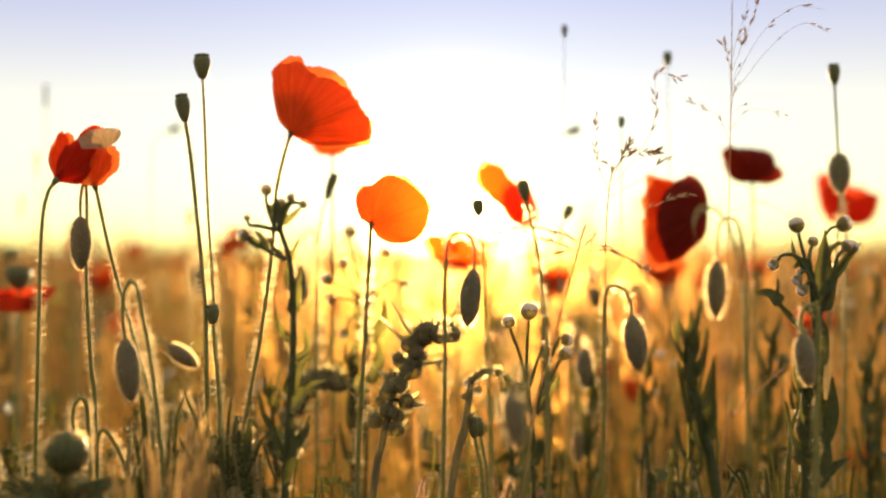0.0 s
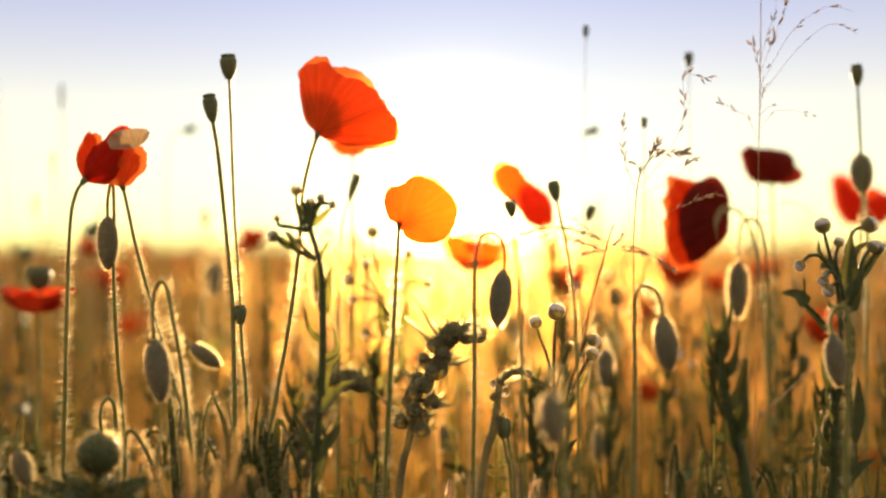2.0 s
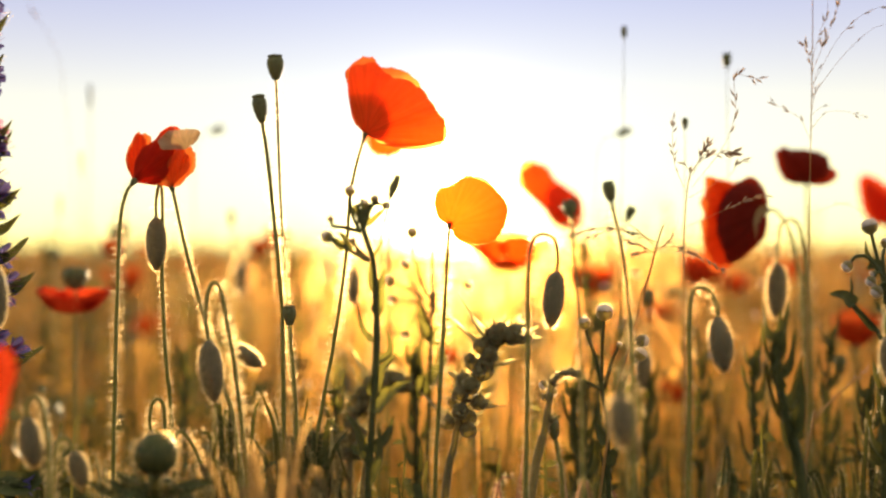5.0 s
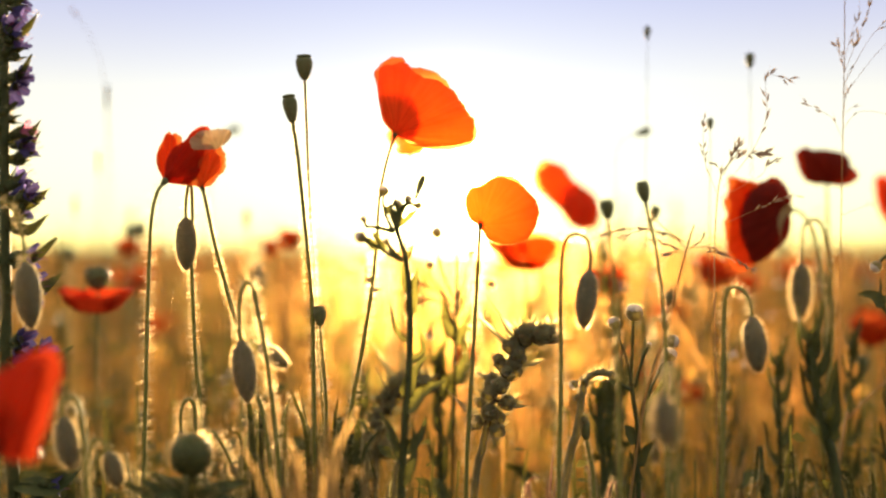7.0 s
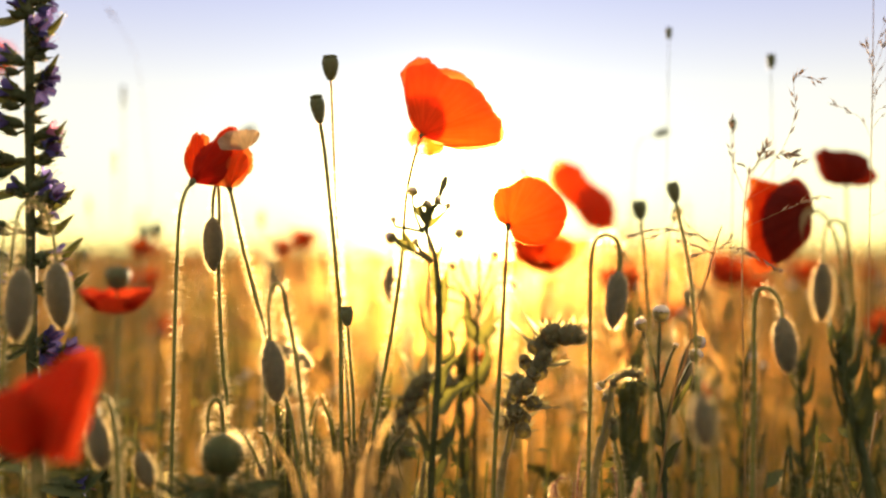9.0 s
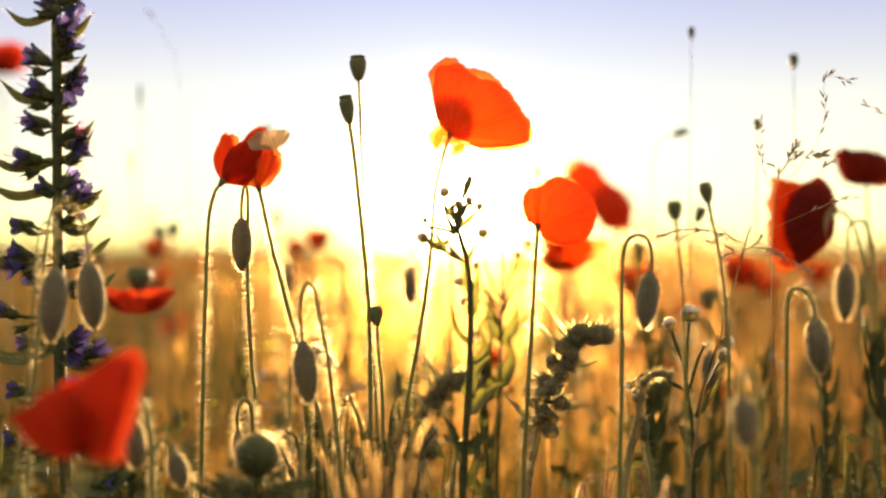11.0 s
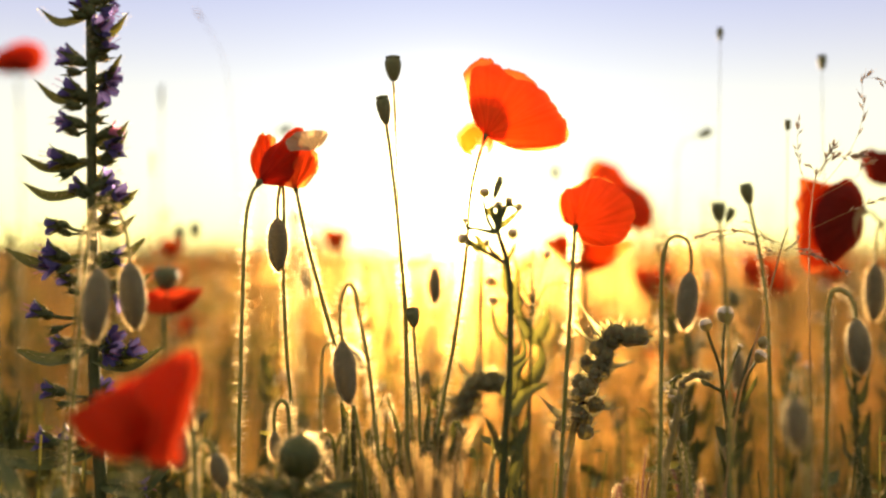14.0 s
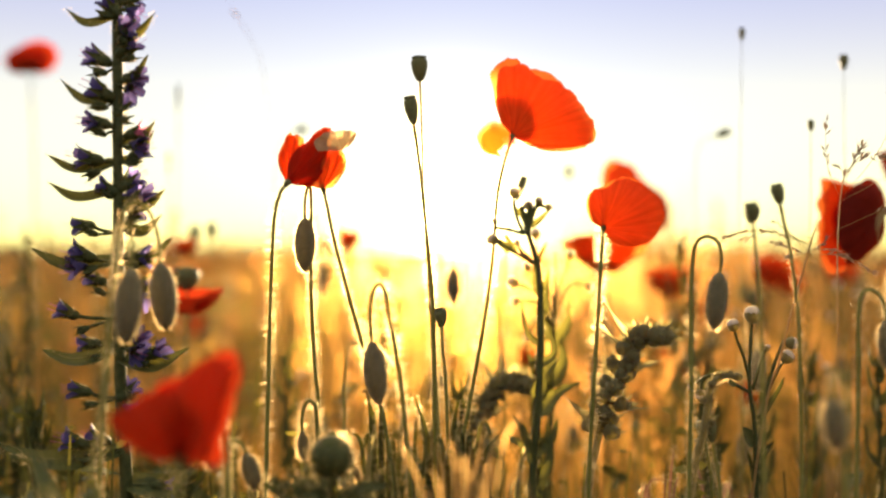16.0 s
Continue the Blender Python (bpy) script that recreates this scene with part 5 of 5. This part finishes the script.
panicle_grass(0.645, [(0.0759, 0.4634), (0.0735, 0.4568), (0.0687, 0.4388), (0.0621, 0.4148), (0.0561, 0.3909), (0.0472, 0.3549)], [
    (0.645, [(0.0285, 0.4585), (0.0351, 0.4609), (0.0471, 0.4615), (0.0651, 0.4568), (0.0729, 0.4538)], 0.0045, 16),
    (0.645, [(0.0381, 0.4573), (0.0501, 0.4612), (0.0621, 0.4586), (0.0729, 0.4538)], 0.0042, 12),
    (0.645, [(0.0543, 0.4553), (0.0591, 0.4538), (0.0666, 0.4508), (0.0717, 0.449)], 0.0039, 16),
    (0.64, [(0.0599, 0.4478), (0.0643, 0.449), (0.0709, 0.449)], 0.0036, 16),
    (0.64, [(0.0792, 0.4567), (0.0762, 0.4532), (0.0715, 0.4508)], 0.0036, 8),
    (0.65, [(0.093, 0.4484), (0.0839, 0.452), (0.0731, 0.4508)], 0.0039, 18),
    (0.65, [(0.1069, 0.4405), (0.0975, 0.4463), (0.0854, 0.449), (0.0725, 0.449)], 0.0048, 16),
    (0.65, [(0.0537, 0.4674), (0.0583, 0.4644), (0.0673, 0.4568), (0.0731, 0.4508)], 0.0036, 6)], "golden panicle of fine grass leaning in the sun", stem_r=0.0006)
panicle_grass(0.64, [(0.0985, 0.5019), (0.0926, 0.4954), (0.0881, 0.4864), (0.0857, 0.4567), (0.0858, 0.4151), (0.087, 0.3438)], [
    (0.64, [(0.1113, 0.5013), (0.103, 0.5007), (0.0955, 0.4977), (0.0899, 0.4894)], 0.0065, 14),
    (0.64, [(0.0976, 0.5049), (0.0946, 0.4998), (0.0905, 0.4909)], 0.0059, 12),
    (0.64, [(0.0857, 0.4954), (0.0881, 0.4924), (0.0893, 0.4864)], 0.0048, 5),
    (0.645, [(0.0812, 0.5197), (0.0806, 0.5107), (0.0818, 0.4957), (0.0878, 0.4807)], 0.0054, 7),
    (0.64, [(0.1172, 0.4972), (0.1125, 0.4936), (0.1095, 0.4894), (0.0881, 0.4775)], 0.0053, 5),
    (0.63, [(0.1214, 0.5391), (0.1102, 0.5397), (0.1102, 0.521), (0.1038, 0.5034), (0.088, 0.4829)], 0.0064, 9),
    (0.65, [(0.1322, 0.4795), (0.1232, 0.4774), (0.1141, 0.4737), (0.09, 0.4629)], 0.0048, 10)], "feathery grass head crossing a red poppy", stem_r=0.0004)
panicle_grass(0.49, [(-0.2067, 0.5478), (-0.2035, 0.5414), (-0.2003, 0.5364), (-0.1944, 0.5187), (-0.1898, 0.4596), (-0.1874, 0.3504)], [
    (0.49, [(-0.209, 0.5519), (-0.2058, 0.5448), (-0.2012, 0.538)], 0.004, 3)], "single dark grass ear hanging over the spike", stem_r=0.00009)
panicle_grass(0.6, [(0.1657, 0.3895), (0.1532, 0.3783), (0.1435, 0.3677), (0.1393, 0.3533)], [
    (0.6, [(0.1671, 0.3909), (0.1616, 0.3861), (0.1532, 0.3783)], 0.0039, 5)], "short reddish bent grass stalk", stem_r=0.0007)


# ---- stout green shoots ----
def leafy_shoot(y, path, leaves, label, stem_r=0.0025):
    rng = random.Random(SEEDS.random())
    pts = spline(rooted(y, path, rng=rng), 8)
    top = thing("leafy_shoot", pts[-1], label, "weed", "stout green shoots")
    part("stem", Geo().tube(pts, stem_r * 0.7, stem_r, 8, 0.1), LEAF, top)
    n = len(pts)
    for k in range(leaves):
        i = int((k / leaves) ** 1.2 * n * 0.6)
        a = k * 2.4
        out = Vector((math.cos(a), math.sin(a) * 0.7, 0))
        size = 0.016 + 0.012 * k / leaves
        q = spline([pts[i], pts[i] + out * size * 0.3 + Vector((0, 0, size * 0.35)), pts[i] + out * size * 0.42 + Vector((0, 0, size * 1.15))], 5)
        part("leaf", Geo().leaf(q, size * 0.34, (-out.x * 0.6, -0.6, 0.4), 0.5, 0.08, k), LEAF, top)
    return top


leafy_shoot(0.57, [(0.1144, 0.4084), (0.1165, 0.3872), (0.1208, 0.366), (0.1282, 0.3343)], 13, "dark green shoot with upright narrow leaves", 0.003)
leafy_shoot(0.62, [(0.187, 0.3817), (0.1852, 0.3644), (0.1847, 0.3241)], 12, "green shoot with clasping leaves")
leafy_shoot(0.8, [(-0.0606, 0.3766), (-0.0587, 0.3395), (-0.0583, 0.2875)], 12, "leafy shoot behind a flower spike")
leafy_shoot(0.76, [(0.04, 0.3604), (0.0422, 0.3321), (0.0438, 0.2968)], 10, "narrow leafy shoot beside hooked stems")

for shoot_y, shoot_path, shoot_leaves in (
        (0.78, [(0.1575, 0.3785), (0.1589, 0.3423), (0.1597, 0.2916)], 12), (0.85, [(0.2296, 0.3879), (0.228, 0.3406), (0.2272, 0.2774)], 12), (0.74, [(0.2166, 0.3616), (0.2187, 0.3341), (0.2201, 0.2998)], 12),
        (0.9, [(0.1508, 0.3675), (0.1496, 0.3257), (0.1488, 0.2672)], 12), (0.8, [(0.2771, 0.3724), (0.2793, 0.3315), (0.2808, 0.287)], 12), (0.75, [(-0.3727, 0.3468), (-0.3706, 0.3259), (-0.3698, 0.2981)], 14),
        (0.72, [(-0.2727, 0.3311), (-0.2714, 0.3144), (-0.2706, 0.2977)], 10), (0.9, [(-0.4391, 0.3675), (-0.4364, 0.3258), (-0.4355, 0.2674)], 12), (0.85, [(0.1033, 0.3563), (0.1025, 0.3168), (0.1017, 0.2774)], 10),
        (0.78, [(-0.1105, 0.3567), (-0.1083, 0.3277), (-0.1068, 0.2915)], 10), (0.95, [(-0.2427, 0.3628), (-0.2409, 0.3187), (-0.2399, 0.257)], 10), (0.8, [(0.0509, 0.3581), (0.0524, 0.3247), (0.0531, 0.2875)], 10),
        (1, [(0.0729, 0.4512), (0.0813, 0.3955), (0.0869, 0.3305), (0.0897, 0.2469)], 22), 
        (1, [(0.2568, 0.4234), (0.2587, 0.3398), (0.2606, 0.247)], 16), 
        (1, [(0.3556, 0.4226), (0.3565, 0.339), (0.3575, 0.2462)], 16), (1.2, [(-0.4323, 0.4456), (-0.43, 0.3397), (-0.4288, 0.2061)], 16), (1.1, [(-0.4939, 0.4559), (-0.4916, 0.3488), (-0.4902, 0.2264)], 16), (1.1, [(-0.1742, 0.4307), (-0.1721, 0.3388), (-0.171, 0.2265)], 14)):
    leafy_shoot(shoot_y, shoot_path, shoot_leaves, "thin green shoot with narrow leaves", 0.0018)


def leaf_tuft(x, y, z, many, size, width, label, material, bristle=True):
    """A tuft of narrow ground leaves."""
    rng = random.Random(SEEDS.random())
    base = Vector((x, y, 0))
    top = thing("leaf_tuft", base, label, "grass tuft", "tufts of narrow leaves")
    for k in range(many):
        a = rng.uniform(0, 2 * math.pi)
        out = Vector((math.cos(a), math.sin(a), 0))
        reach, h = size * rng.uniform(0.1, 0.55), z * rng.uniform(0.86, 1.03)
        q = spline([base + out * 0.004, base + out * reach * 0.25 + Vector((0, 0, h * 0.55)), base + out * reach * 0.65 + Vector((0, 0, h * 0.93)), base + out * reach * 1.15 + Vector((0, 0, h * rng.uniform(0.86, 1.04)))], 6)
        lf = part("leaf", Geo().leaf(q, width * rng.uniform(0.7, 1.2), (rng.uniform(-0.7, 0.7), -1, 0.3), 0.4, 0.05, k, 0.7), material, top)
        if bristle:
            g = Geo()
            bristles(g, q, width * 0.3, 0.0022, 3500, rng, 0.55)
            part("bristles", g, HAIR, lf, kind="stuff")


leaf_tuft(-0.1189, 0.66, 0.3619, 24, 0.06, 0.0046, "hairy tuft of poppy leaves at the stems' foot", LEAF)
leaf_tuft(-0.096, 0.64, 0.3467, 18, 0.05, 0.003, "arching tuft of fine bright-edged leaves", GREY)
leaf_tuft(-0.1379, 0.6, 0.3615, 10, 0.03, 0.003, "narrow leaves round a hooked stem", LEAF)
leaf_tuft(-0.1174, 0.55, 0.3587, 12, 0.05, 0.003, "dry tuft of straw-coloured leaves", STRAW, False)
leaf_tuft(-0.1688, 0.62, 0.3557, 10, 0.05, 0.003, "curled hairy grey-green leaves", GREY)
leaf_tuft(-0.1533, 0.66, 0.3743, 14, 0.035, 0.0042, "hairy upright leaves round a hooked stem", LEAF)
leaf_tuft(-0.1115, 0.65, 0.3676, 14, 0.05, 0.0046, "hairy leaves beside a bristly stem", LEAF)
leaf_tuft(-0.1132, 0.5, 0.3783, 26, 0.06, 0.0022, "soft tuft of fine straw blades", STRAW, False)
leaf_tuft(-0.1, 0.64, 0.3422, 12, 0.05, 0.003, "arched tuft of bright-edged leaves", GREY)
leaf_tuft(-0.0026, 0.66, 0.3327, 16, 0.04, 0.002, "low reddish grass tuft", REDDISH)
leaf_tuft(0.0257, 0.68, 0.3292, 14, 0.04, 0.002, "low reddish grass tuft", REDDISH)
leaf_tuft(-0.2206, 0.66, 0.3326, 10, 0.03, 0.003, "small hairy leaves at a stem's foot", GREY)
leaf_tuft(0.1351, 0.8, 0.3175, 14, 0.05, 0.004, "low tuft of pale straw blades", STRAW, False)
leaf_tuft(-0.0276, 0.66, 0.3282, 10, 0.05, 0.002, "low reddish grass tuft", REDDISH)
leaf_tuft(0.0407, 0.7, 0.3338, 10, 0.05, 0.003, "low reddish-brown grass tuft", REDDISH)
leaf_tuft(0.1058, 0.6, 0.3616, 12, 0.05, 0.004, "green tuft of narrow leaves", LEAF)
leaf_tuft(0.1807, 0.66, 0.3528, 10, 0.05, 0.004, "green tuft by a leafy weed", LEAF)
leaf_tuft(-0.3065, 0.6, 0.3511, 12, 0.05, 0.004, "green tuft below the blue spike", LEAF)
leaf_tuft(-0.2476, 0.56, 0.3449, 10, 0.05, 0.004, "dark leaves below a bright poppy", LEAF)
leaf_tuft(-0.262, 0.50, 0.352, 18, 0.11, 0.013, "broad dark leaves close under the blue spike", LEAF)
leaf_tuft(-0.302, 0.53, 0.350, 18, 0.11, 0.013, "broad dark leaves close under the blue spike", LEAF)
leaf_tuft(-0.2148, 0.64, 0.3378, 10, 0.04, 0.003, "leaves at a bristly stem's foot", LEAF)

# ---- meadow around and behind: grasses past counting ----
def blades(name, count, spread, heights, widths, material, label, seed, uneven=0.16, swell=33.0):
    """A stretch of meadow as one mesh of curved tapering blades. spread: a function giving each root."""
    rng = random.Random(seed)
    verts, faces = [], []
    for _ in range(count):
        x, y = spread(rng)
        h, w = rng.uniform(*heights) * (1 + uneven * noise.noise((x * 0.9, y * 0.5, swell))), rng.uniform(*widths)
        far = max(1.0, y / 3.0)
        w *= far ** 0.6
        a, lean = rng.uniform(0, 2 * math.pi), h * abs(rng.gauss(0, 0.24))
        dx, dy = math.cos(a) * lean, math.sin(a) * lean
        c = rng.uniform(0, math.pi)
        sx, sy = math.cos(c) * w / 2, math.sin(c) * w / 2
        b = len(verts)
        for s, k in ((0, 0.8), (0.4, 1.0), (0.75, 0.75)):
            px, py, pz = x + dx * s * s, y + dy * s * s, h * s
            verts += [(px - sx * k, py - sy * k, pz), (px + sx * k, py + sy * k, pz)]
        verts.append((x + dx, y + dy, h))
        faces += [(b, b + 1, b + 3, b + 2), (b + 2, b + 3, b + 5, b + 4), (b + 4, b + 5, b + 6)]
    me = bpy.data.meshes.new(name)
    me.from_pydata(verts, [], faces)
    me.materials.append(material)
    ob = tagged(new(name, me), label, "grass", kind="stuff")
    return ob


def band(y0, y1, power=1.0, extra=0.25):
    """Roots between two distances, in a wedge that opens northward, and a margin beside it."""
    def spread(rng):
        y = y0 + (y1 - y0) * rng.random() ** power
        half = 0.40 * y + extra
        return rng.uniform(-half - 0.12, half), y
    return spread


def shady_side(rng):
    y = rng.uniform(0.60, 1.0)
    return (-0.5 * y - 0.1) + (0.9 * y + 0.2) * rng.random() ** 1.9, y


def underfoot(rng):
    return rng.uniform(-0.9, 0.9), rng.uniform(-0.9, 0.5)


def around(rng):
    a, r = rng.uniform(0, 2 * math.pi), 0.75 + 8 * rng.random() ** 0.8
    x, y = r * math.cos(a), r * math.sin(a)
    return (x, -abs(y) - 0.3) if y > 0 and abs(x) < 0.45 * y + 0.25 else (x, y)


blades("meadow_grass", 3600, band(0.70, 1.4), (0.15, 0.31), (0.0014, 0.0045), UNDER, "green and straw grass stems between the poppies", 11)
blades("tall_stems", 130, band(0.78, 1.8), (0.34, 0.45), (0.001, 0.0022), FIELD, "single tall straw stems", 17)
blades("meadow_grass", 4200, band(1.2, 3.2), (0.14, 0.31), (0.002, 0.0045), FIELD, "golden backlit meadow grass", 12, 0.3, 159.8)
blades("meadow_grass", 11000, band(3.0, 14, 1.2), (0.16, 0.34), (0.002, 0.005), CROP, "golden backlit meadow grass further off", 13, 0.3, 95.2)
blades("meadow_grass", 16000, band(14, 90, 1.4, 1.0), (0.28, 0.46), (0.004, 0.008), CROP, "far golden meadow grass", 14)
blades("meadow_grass", 52000, around, (0.2, 0.38), (0.003, 0.007), FIELD, "meadow grass beside and behind", 15)
blades("meadow_grass", 16000, around, (0.12, 0.3), (0.003, 0.008), UNDER, "green grass beside and behind", 23)
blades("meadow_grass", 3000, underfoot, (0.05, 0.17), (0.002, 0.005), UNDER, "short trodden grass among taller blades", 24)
blades("tall_stems", 600, band(2.0, 9.0), (0.36, 0.56), (0.002, 0.004), FIELD, "taller straw stems over the meadow", 18)
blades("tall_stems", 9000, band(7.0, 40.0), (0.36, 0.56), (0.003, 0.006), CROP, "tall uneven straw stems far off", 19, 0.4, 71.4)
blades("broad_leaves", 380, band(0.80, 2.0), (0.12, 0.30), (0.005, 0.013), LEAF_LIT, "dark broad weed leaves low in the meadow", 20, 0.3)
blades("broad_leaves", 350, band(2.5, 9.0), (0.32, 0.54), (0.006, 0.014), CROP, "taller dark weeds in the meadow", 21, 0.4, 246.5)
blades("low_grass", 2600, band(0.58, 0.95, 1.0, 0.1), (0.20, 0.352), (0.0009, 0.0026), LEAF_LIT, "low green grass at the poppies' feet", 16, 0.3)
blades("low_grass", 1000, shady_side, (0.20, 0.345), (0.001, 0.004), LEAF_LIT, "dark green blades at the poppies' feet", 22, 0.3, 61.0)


def leafy_weeds(count, spread, heights, size, material, label, seed):
    """Upright weeds past counting: thin stalks set with small folded leaves."""
    rng = random.Random(seed)
    verts, faces = [], []
    for _ in range(count):
        x, y = spread(rng)
        h = rng.uniform(*heights)
        sway, side = rng.gauss(0, 0.06) * h, rng.gauss(0, 0.06) * h
        b = len(verts)
        for s, w in ((0, 0.0013), (0.5, 0.001), (1, 0.0005)):
            verts += [(x + sway * s * s - w, y + side * s * s, h * s), (x + sway * s * s + w, y + side * s * s, h * s)]
        faces += [(b, b + 1, b + 3, b + 2), (b + 2, b + 3, b + 5, b + 4)]
        for k in range(rng.randint(7, 16)):
            s = rng.uniform(0.3, 1.0)
            p = Vector((x + sway * s * s, y + side * s * s, h * s))
            q = rng.uniform(0, 2 * math.pi)
            out = Vector((math.cos(q), math.sin(q), rng.uniform(-0.3, 1.0))).normalized()
            across = out.cross(Vector((rng.gauss(0, 1), rng.gauss(0, 1), rng.gauss(0, 1)))).normalized()
            n = size * rng.uniform(0.5, 1.3)
            drop = Vector((0, 0, -0.18 * n))
            b = len(verts)
            mid = p + out * n * 0.45
            verts += [tuple(p), tuple(mid + across * n * 0.22), tuple(p + out * n + drop), tuple(mid - across * n * 0.22), tuple(mid + drop * 0.6)]
            faces += [(b, b + 1, b + 4), (b + 1, b + 2, b + 4), (b + 2, b + 3, b + 4), (b + 3, b, b + 4)]
    me = bpy.data.meshes.new("leafy_weeds")
    me.from_pydata(verts, [], faces)
    me.materials.append(material)
    return tagged(new("leafy_weeds", me), label, "weeds", kind="stuff")


def far_sides(rng):
    y = rng.uniform(2.4, 7.0)
    return rng.choice((-1, 1)) * rng.uniform(0.09, 0.44) * y - 0.05, y


def foot_of_stems(rng):
    y = rng.uniform(0.6, 0.76)
    return rng.uniform(-0.42 * y, -0.1 * y), y


def near_west(rng):
    y = rng.uniform(0.66, 1.15)
    return rng.uniform(-0.56 * y, -0.17 * y), y


def ragged_patch(rng):
    y = 1.25 + 8.0 * rng.random() ** 1.3
    return rng.uniform(-0.46 * y - 0.2, 0.46 * y + 0.2), y


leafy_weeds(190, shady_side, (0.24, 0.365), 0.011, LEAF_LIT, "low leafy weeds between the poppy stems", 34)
leafy_weeds(240, band(0.60, 0.86, 1.0, 0.08), (0.19, 0.328), 0.021, LEAF, "low dark foliage along the poppies' feet", 38)
leafy_weeds(60, foot_of_stems, (0.22, 0.335), 0.014, LEAF, "low dark leaves at the foot of the bristly stems", 37)
leafy_weeds(320, near_west, (0.20, 0.335), 0.024, LEAF, "dark leafy weeds below the blue spike", 36)
leafy_weeds(330, band(0.95, 2.6), (0.16, 0.40), 0.017, UNDER, "small-leaved weeds scattered among the grasses", 31)
leafy_weeds(800, ragged_patch, (0.22, 0.43), 0.024, LEAF_LIT, "patch of darker green weeds in the meadow", 32)
leafy_weeds(420, band(2.4, 7.0), (0.20, 0.42), 0.024, FIELD, "straw-coloured leafy weeds further off", 33)

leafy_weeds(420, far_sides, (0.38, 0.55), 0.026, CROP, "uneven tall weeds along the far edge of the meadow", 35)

# ---- far poppies, pods and buds in the meadow ----
far_rng = random.Random(42)
models = [poppy(6.0, [(0.9 + 0.5 * k, 0.43), (0.9 + 0.5 * k, 0.35), (0.91 + 0.5 * k, 0.2)], axis, 0.032, height, FOUR, "red meadow poppy in the far grass", density=0, flare=0.15, group="distant poppies", stem_r=0.0012)
          for k, (axis, height) in enumerate([((0.1, -0.2, 1), 0.035), ((-0.4, 0.3, 0.8), 0.028), ((0.5, 0.2, 0.7), 0.03)])]
pods = [seed_head(6.3, [(0.8, 0.44), (0.8, 0.36), (0.805, 0.2)], 0.01, 0.016, "poppy pod far back in the meadow", density=2500, group="distant pods"),
        nodding_bud(6.4, [(1.0, 0.43), (1.0, 0.447), (1.006, 0.455), (1.012, 0.447), (1.014, 0.38), (1.012, 0.2)], 0.014, 0.032, "nodding bud far back in the meadow", density=4000, bud_hair=250, group="distant buds")]
for k in range(22):
    y = 1.8 + 6.0 * far_rng.random() ** 1.4
    x = far_rng.uniform(-0.42, 0.40) * y - 0.06
    s = far_rng.uniform(0.7, 1.0)
    ob = copy_thing(models[k % 3], pose(x, y, -0.004, 0, 0, far_rng.uniform(0, 360)))
    ob.scale = (s, s, s)
for k in range(90):
    y = 0.85 + 2.2 * far_rng.random() ** 1.2
    x = far_rng.uniform(-0.42, 0.40) * y - 0.06
    s = far_rng.uniform(0.6, 1.02)
    ob = copy_thing(pods[k % 2], pose(x, y, -0.004, 0, 0, far_rng.uniform(0, 360)))
    ob.scale = (s, s, s)

# ---- weeds between the poppies and the meadow ----
weeds = [ball_plant(6.6, [(1.3, 0.37), (1.3, 0.3), (1.303, 0.15)],
                    [(6.6, [(1.29, 0.40), (1.295, 0.385), (1.3, 0.35)], 0.004), (6.6, [(1.315, 0.39), (1.31, 0.37), (1.3, 0.33)], 0.0035), (6.6, [(1.28, 0.37), (1.29, 0.36), (1.3, 0.33)], 0.003)],
                    [(6.6, [(1.3, 0.3), (1.315, 0.33), (1.318, 0.35)], 0.008), (6.6, [(1.3, 0.27), (1.285, 0.29), (1.28, 0.32)], 0.009), (6.6, [(1.3, 0.22), (1.32, 0.24), (1.33, 0.27)], 0.012), (6.6, [(1.3, 0.2), (1.28, 0.22), (1.27, 0.26)], 0.012)],
                    "branched weed with round buds in the meadow"),
         leafy_shoot(6.7, [(1.5, 0.38), (1.503, 0.25), (1.505, 0.1)], 16, "leafy green shoot in the meadow", 0.002),
         knobbly_spike(6.8, [(1.73, 0.39), (1.72, 0.395), (1.71, 0.385), (1.702, 0.35), (1.70, 0.25), (1.70, 0.1)], 0.0038, 20, "downy grey flower spike in the meadow")]
for k in range(48):
    y = 1.05 + (1.4 if k % 2 else 5.0) * far_rng.random() ** 1.3
    x = far_rng.uniform(-0.42, 0.40) * y - 0.06
    s = far_rng.uniform(0.75, 1.08) if y < 1.6 else far_rng.uniform(1.0, 1.35)
    ob = copy_thing(weeds[k % 3], pose(x, y, -0.004, 0, 0, far_rng.uniform(0, 360)))
    ob.scale = (s, s, s)

for k in range(14):
    y = 0.9 + 0.9 * far_rng.random()
    x = far_rng.uniform(-0.05 if k % 3 else -0.42, 0.40) * y - 0.06
    s = far_rng.uniform(0.9, 1.12)
    ob = copy_thing(weeds[k % 2], pose(x, y, -0.004, 0, 0, far_rng.uniform(0, 360)))
    ob.scale = (s, s, s)
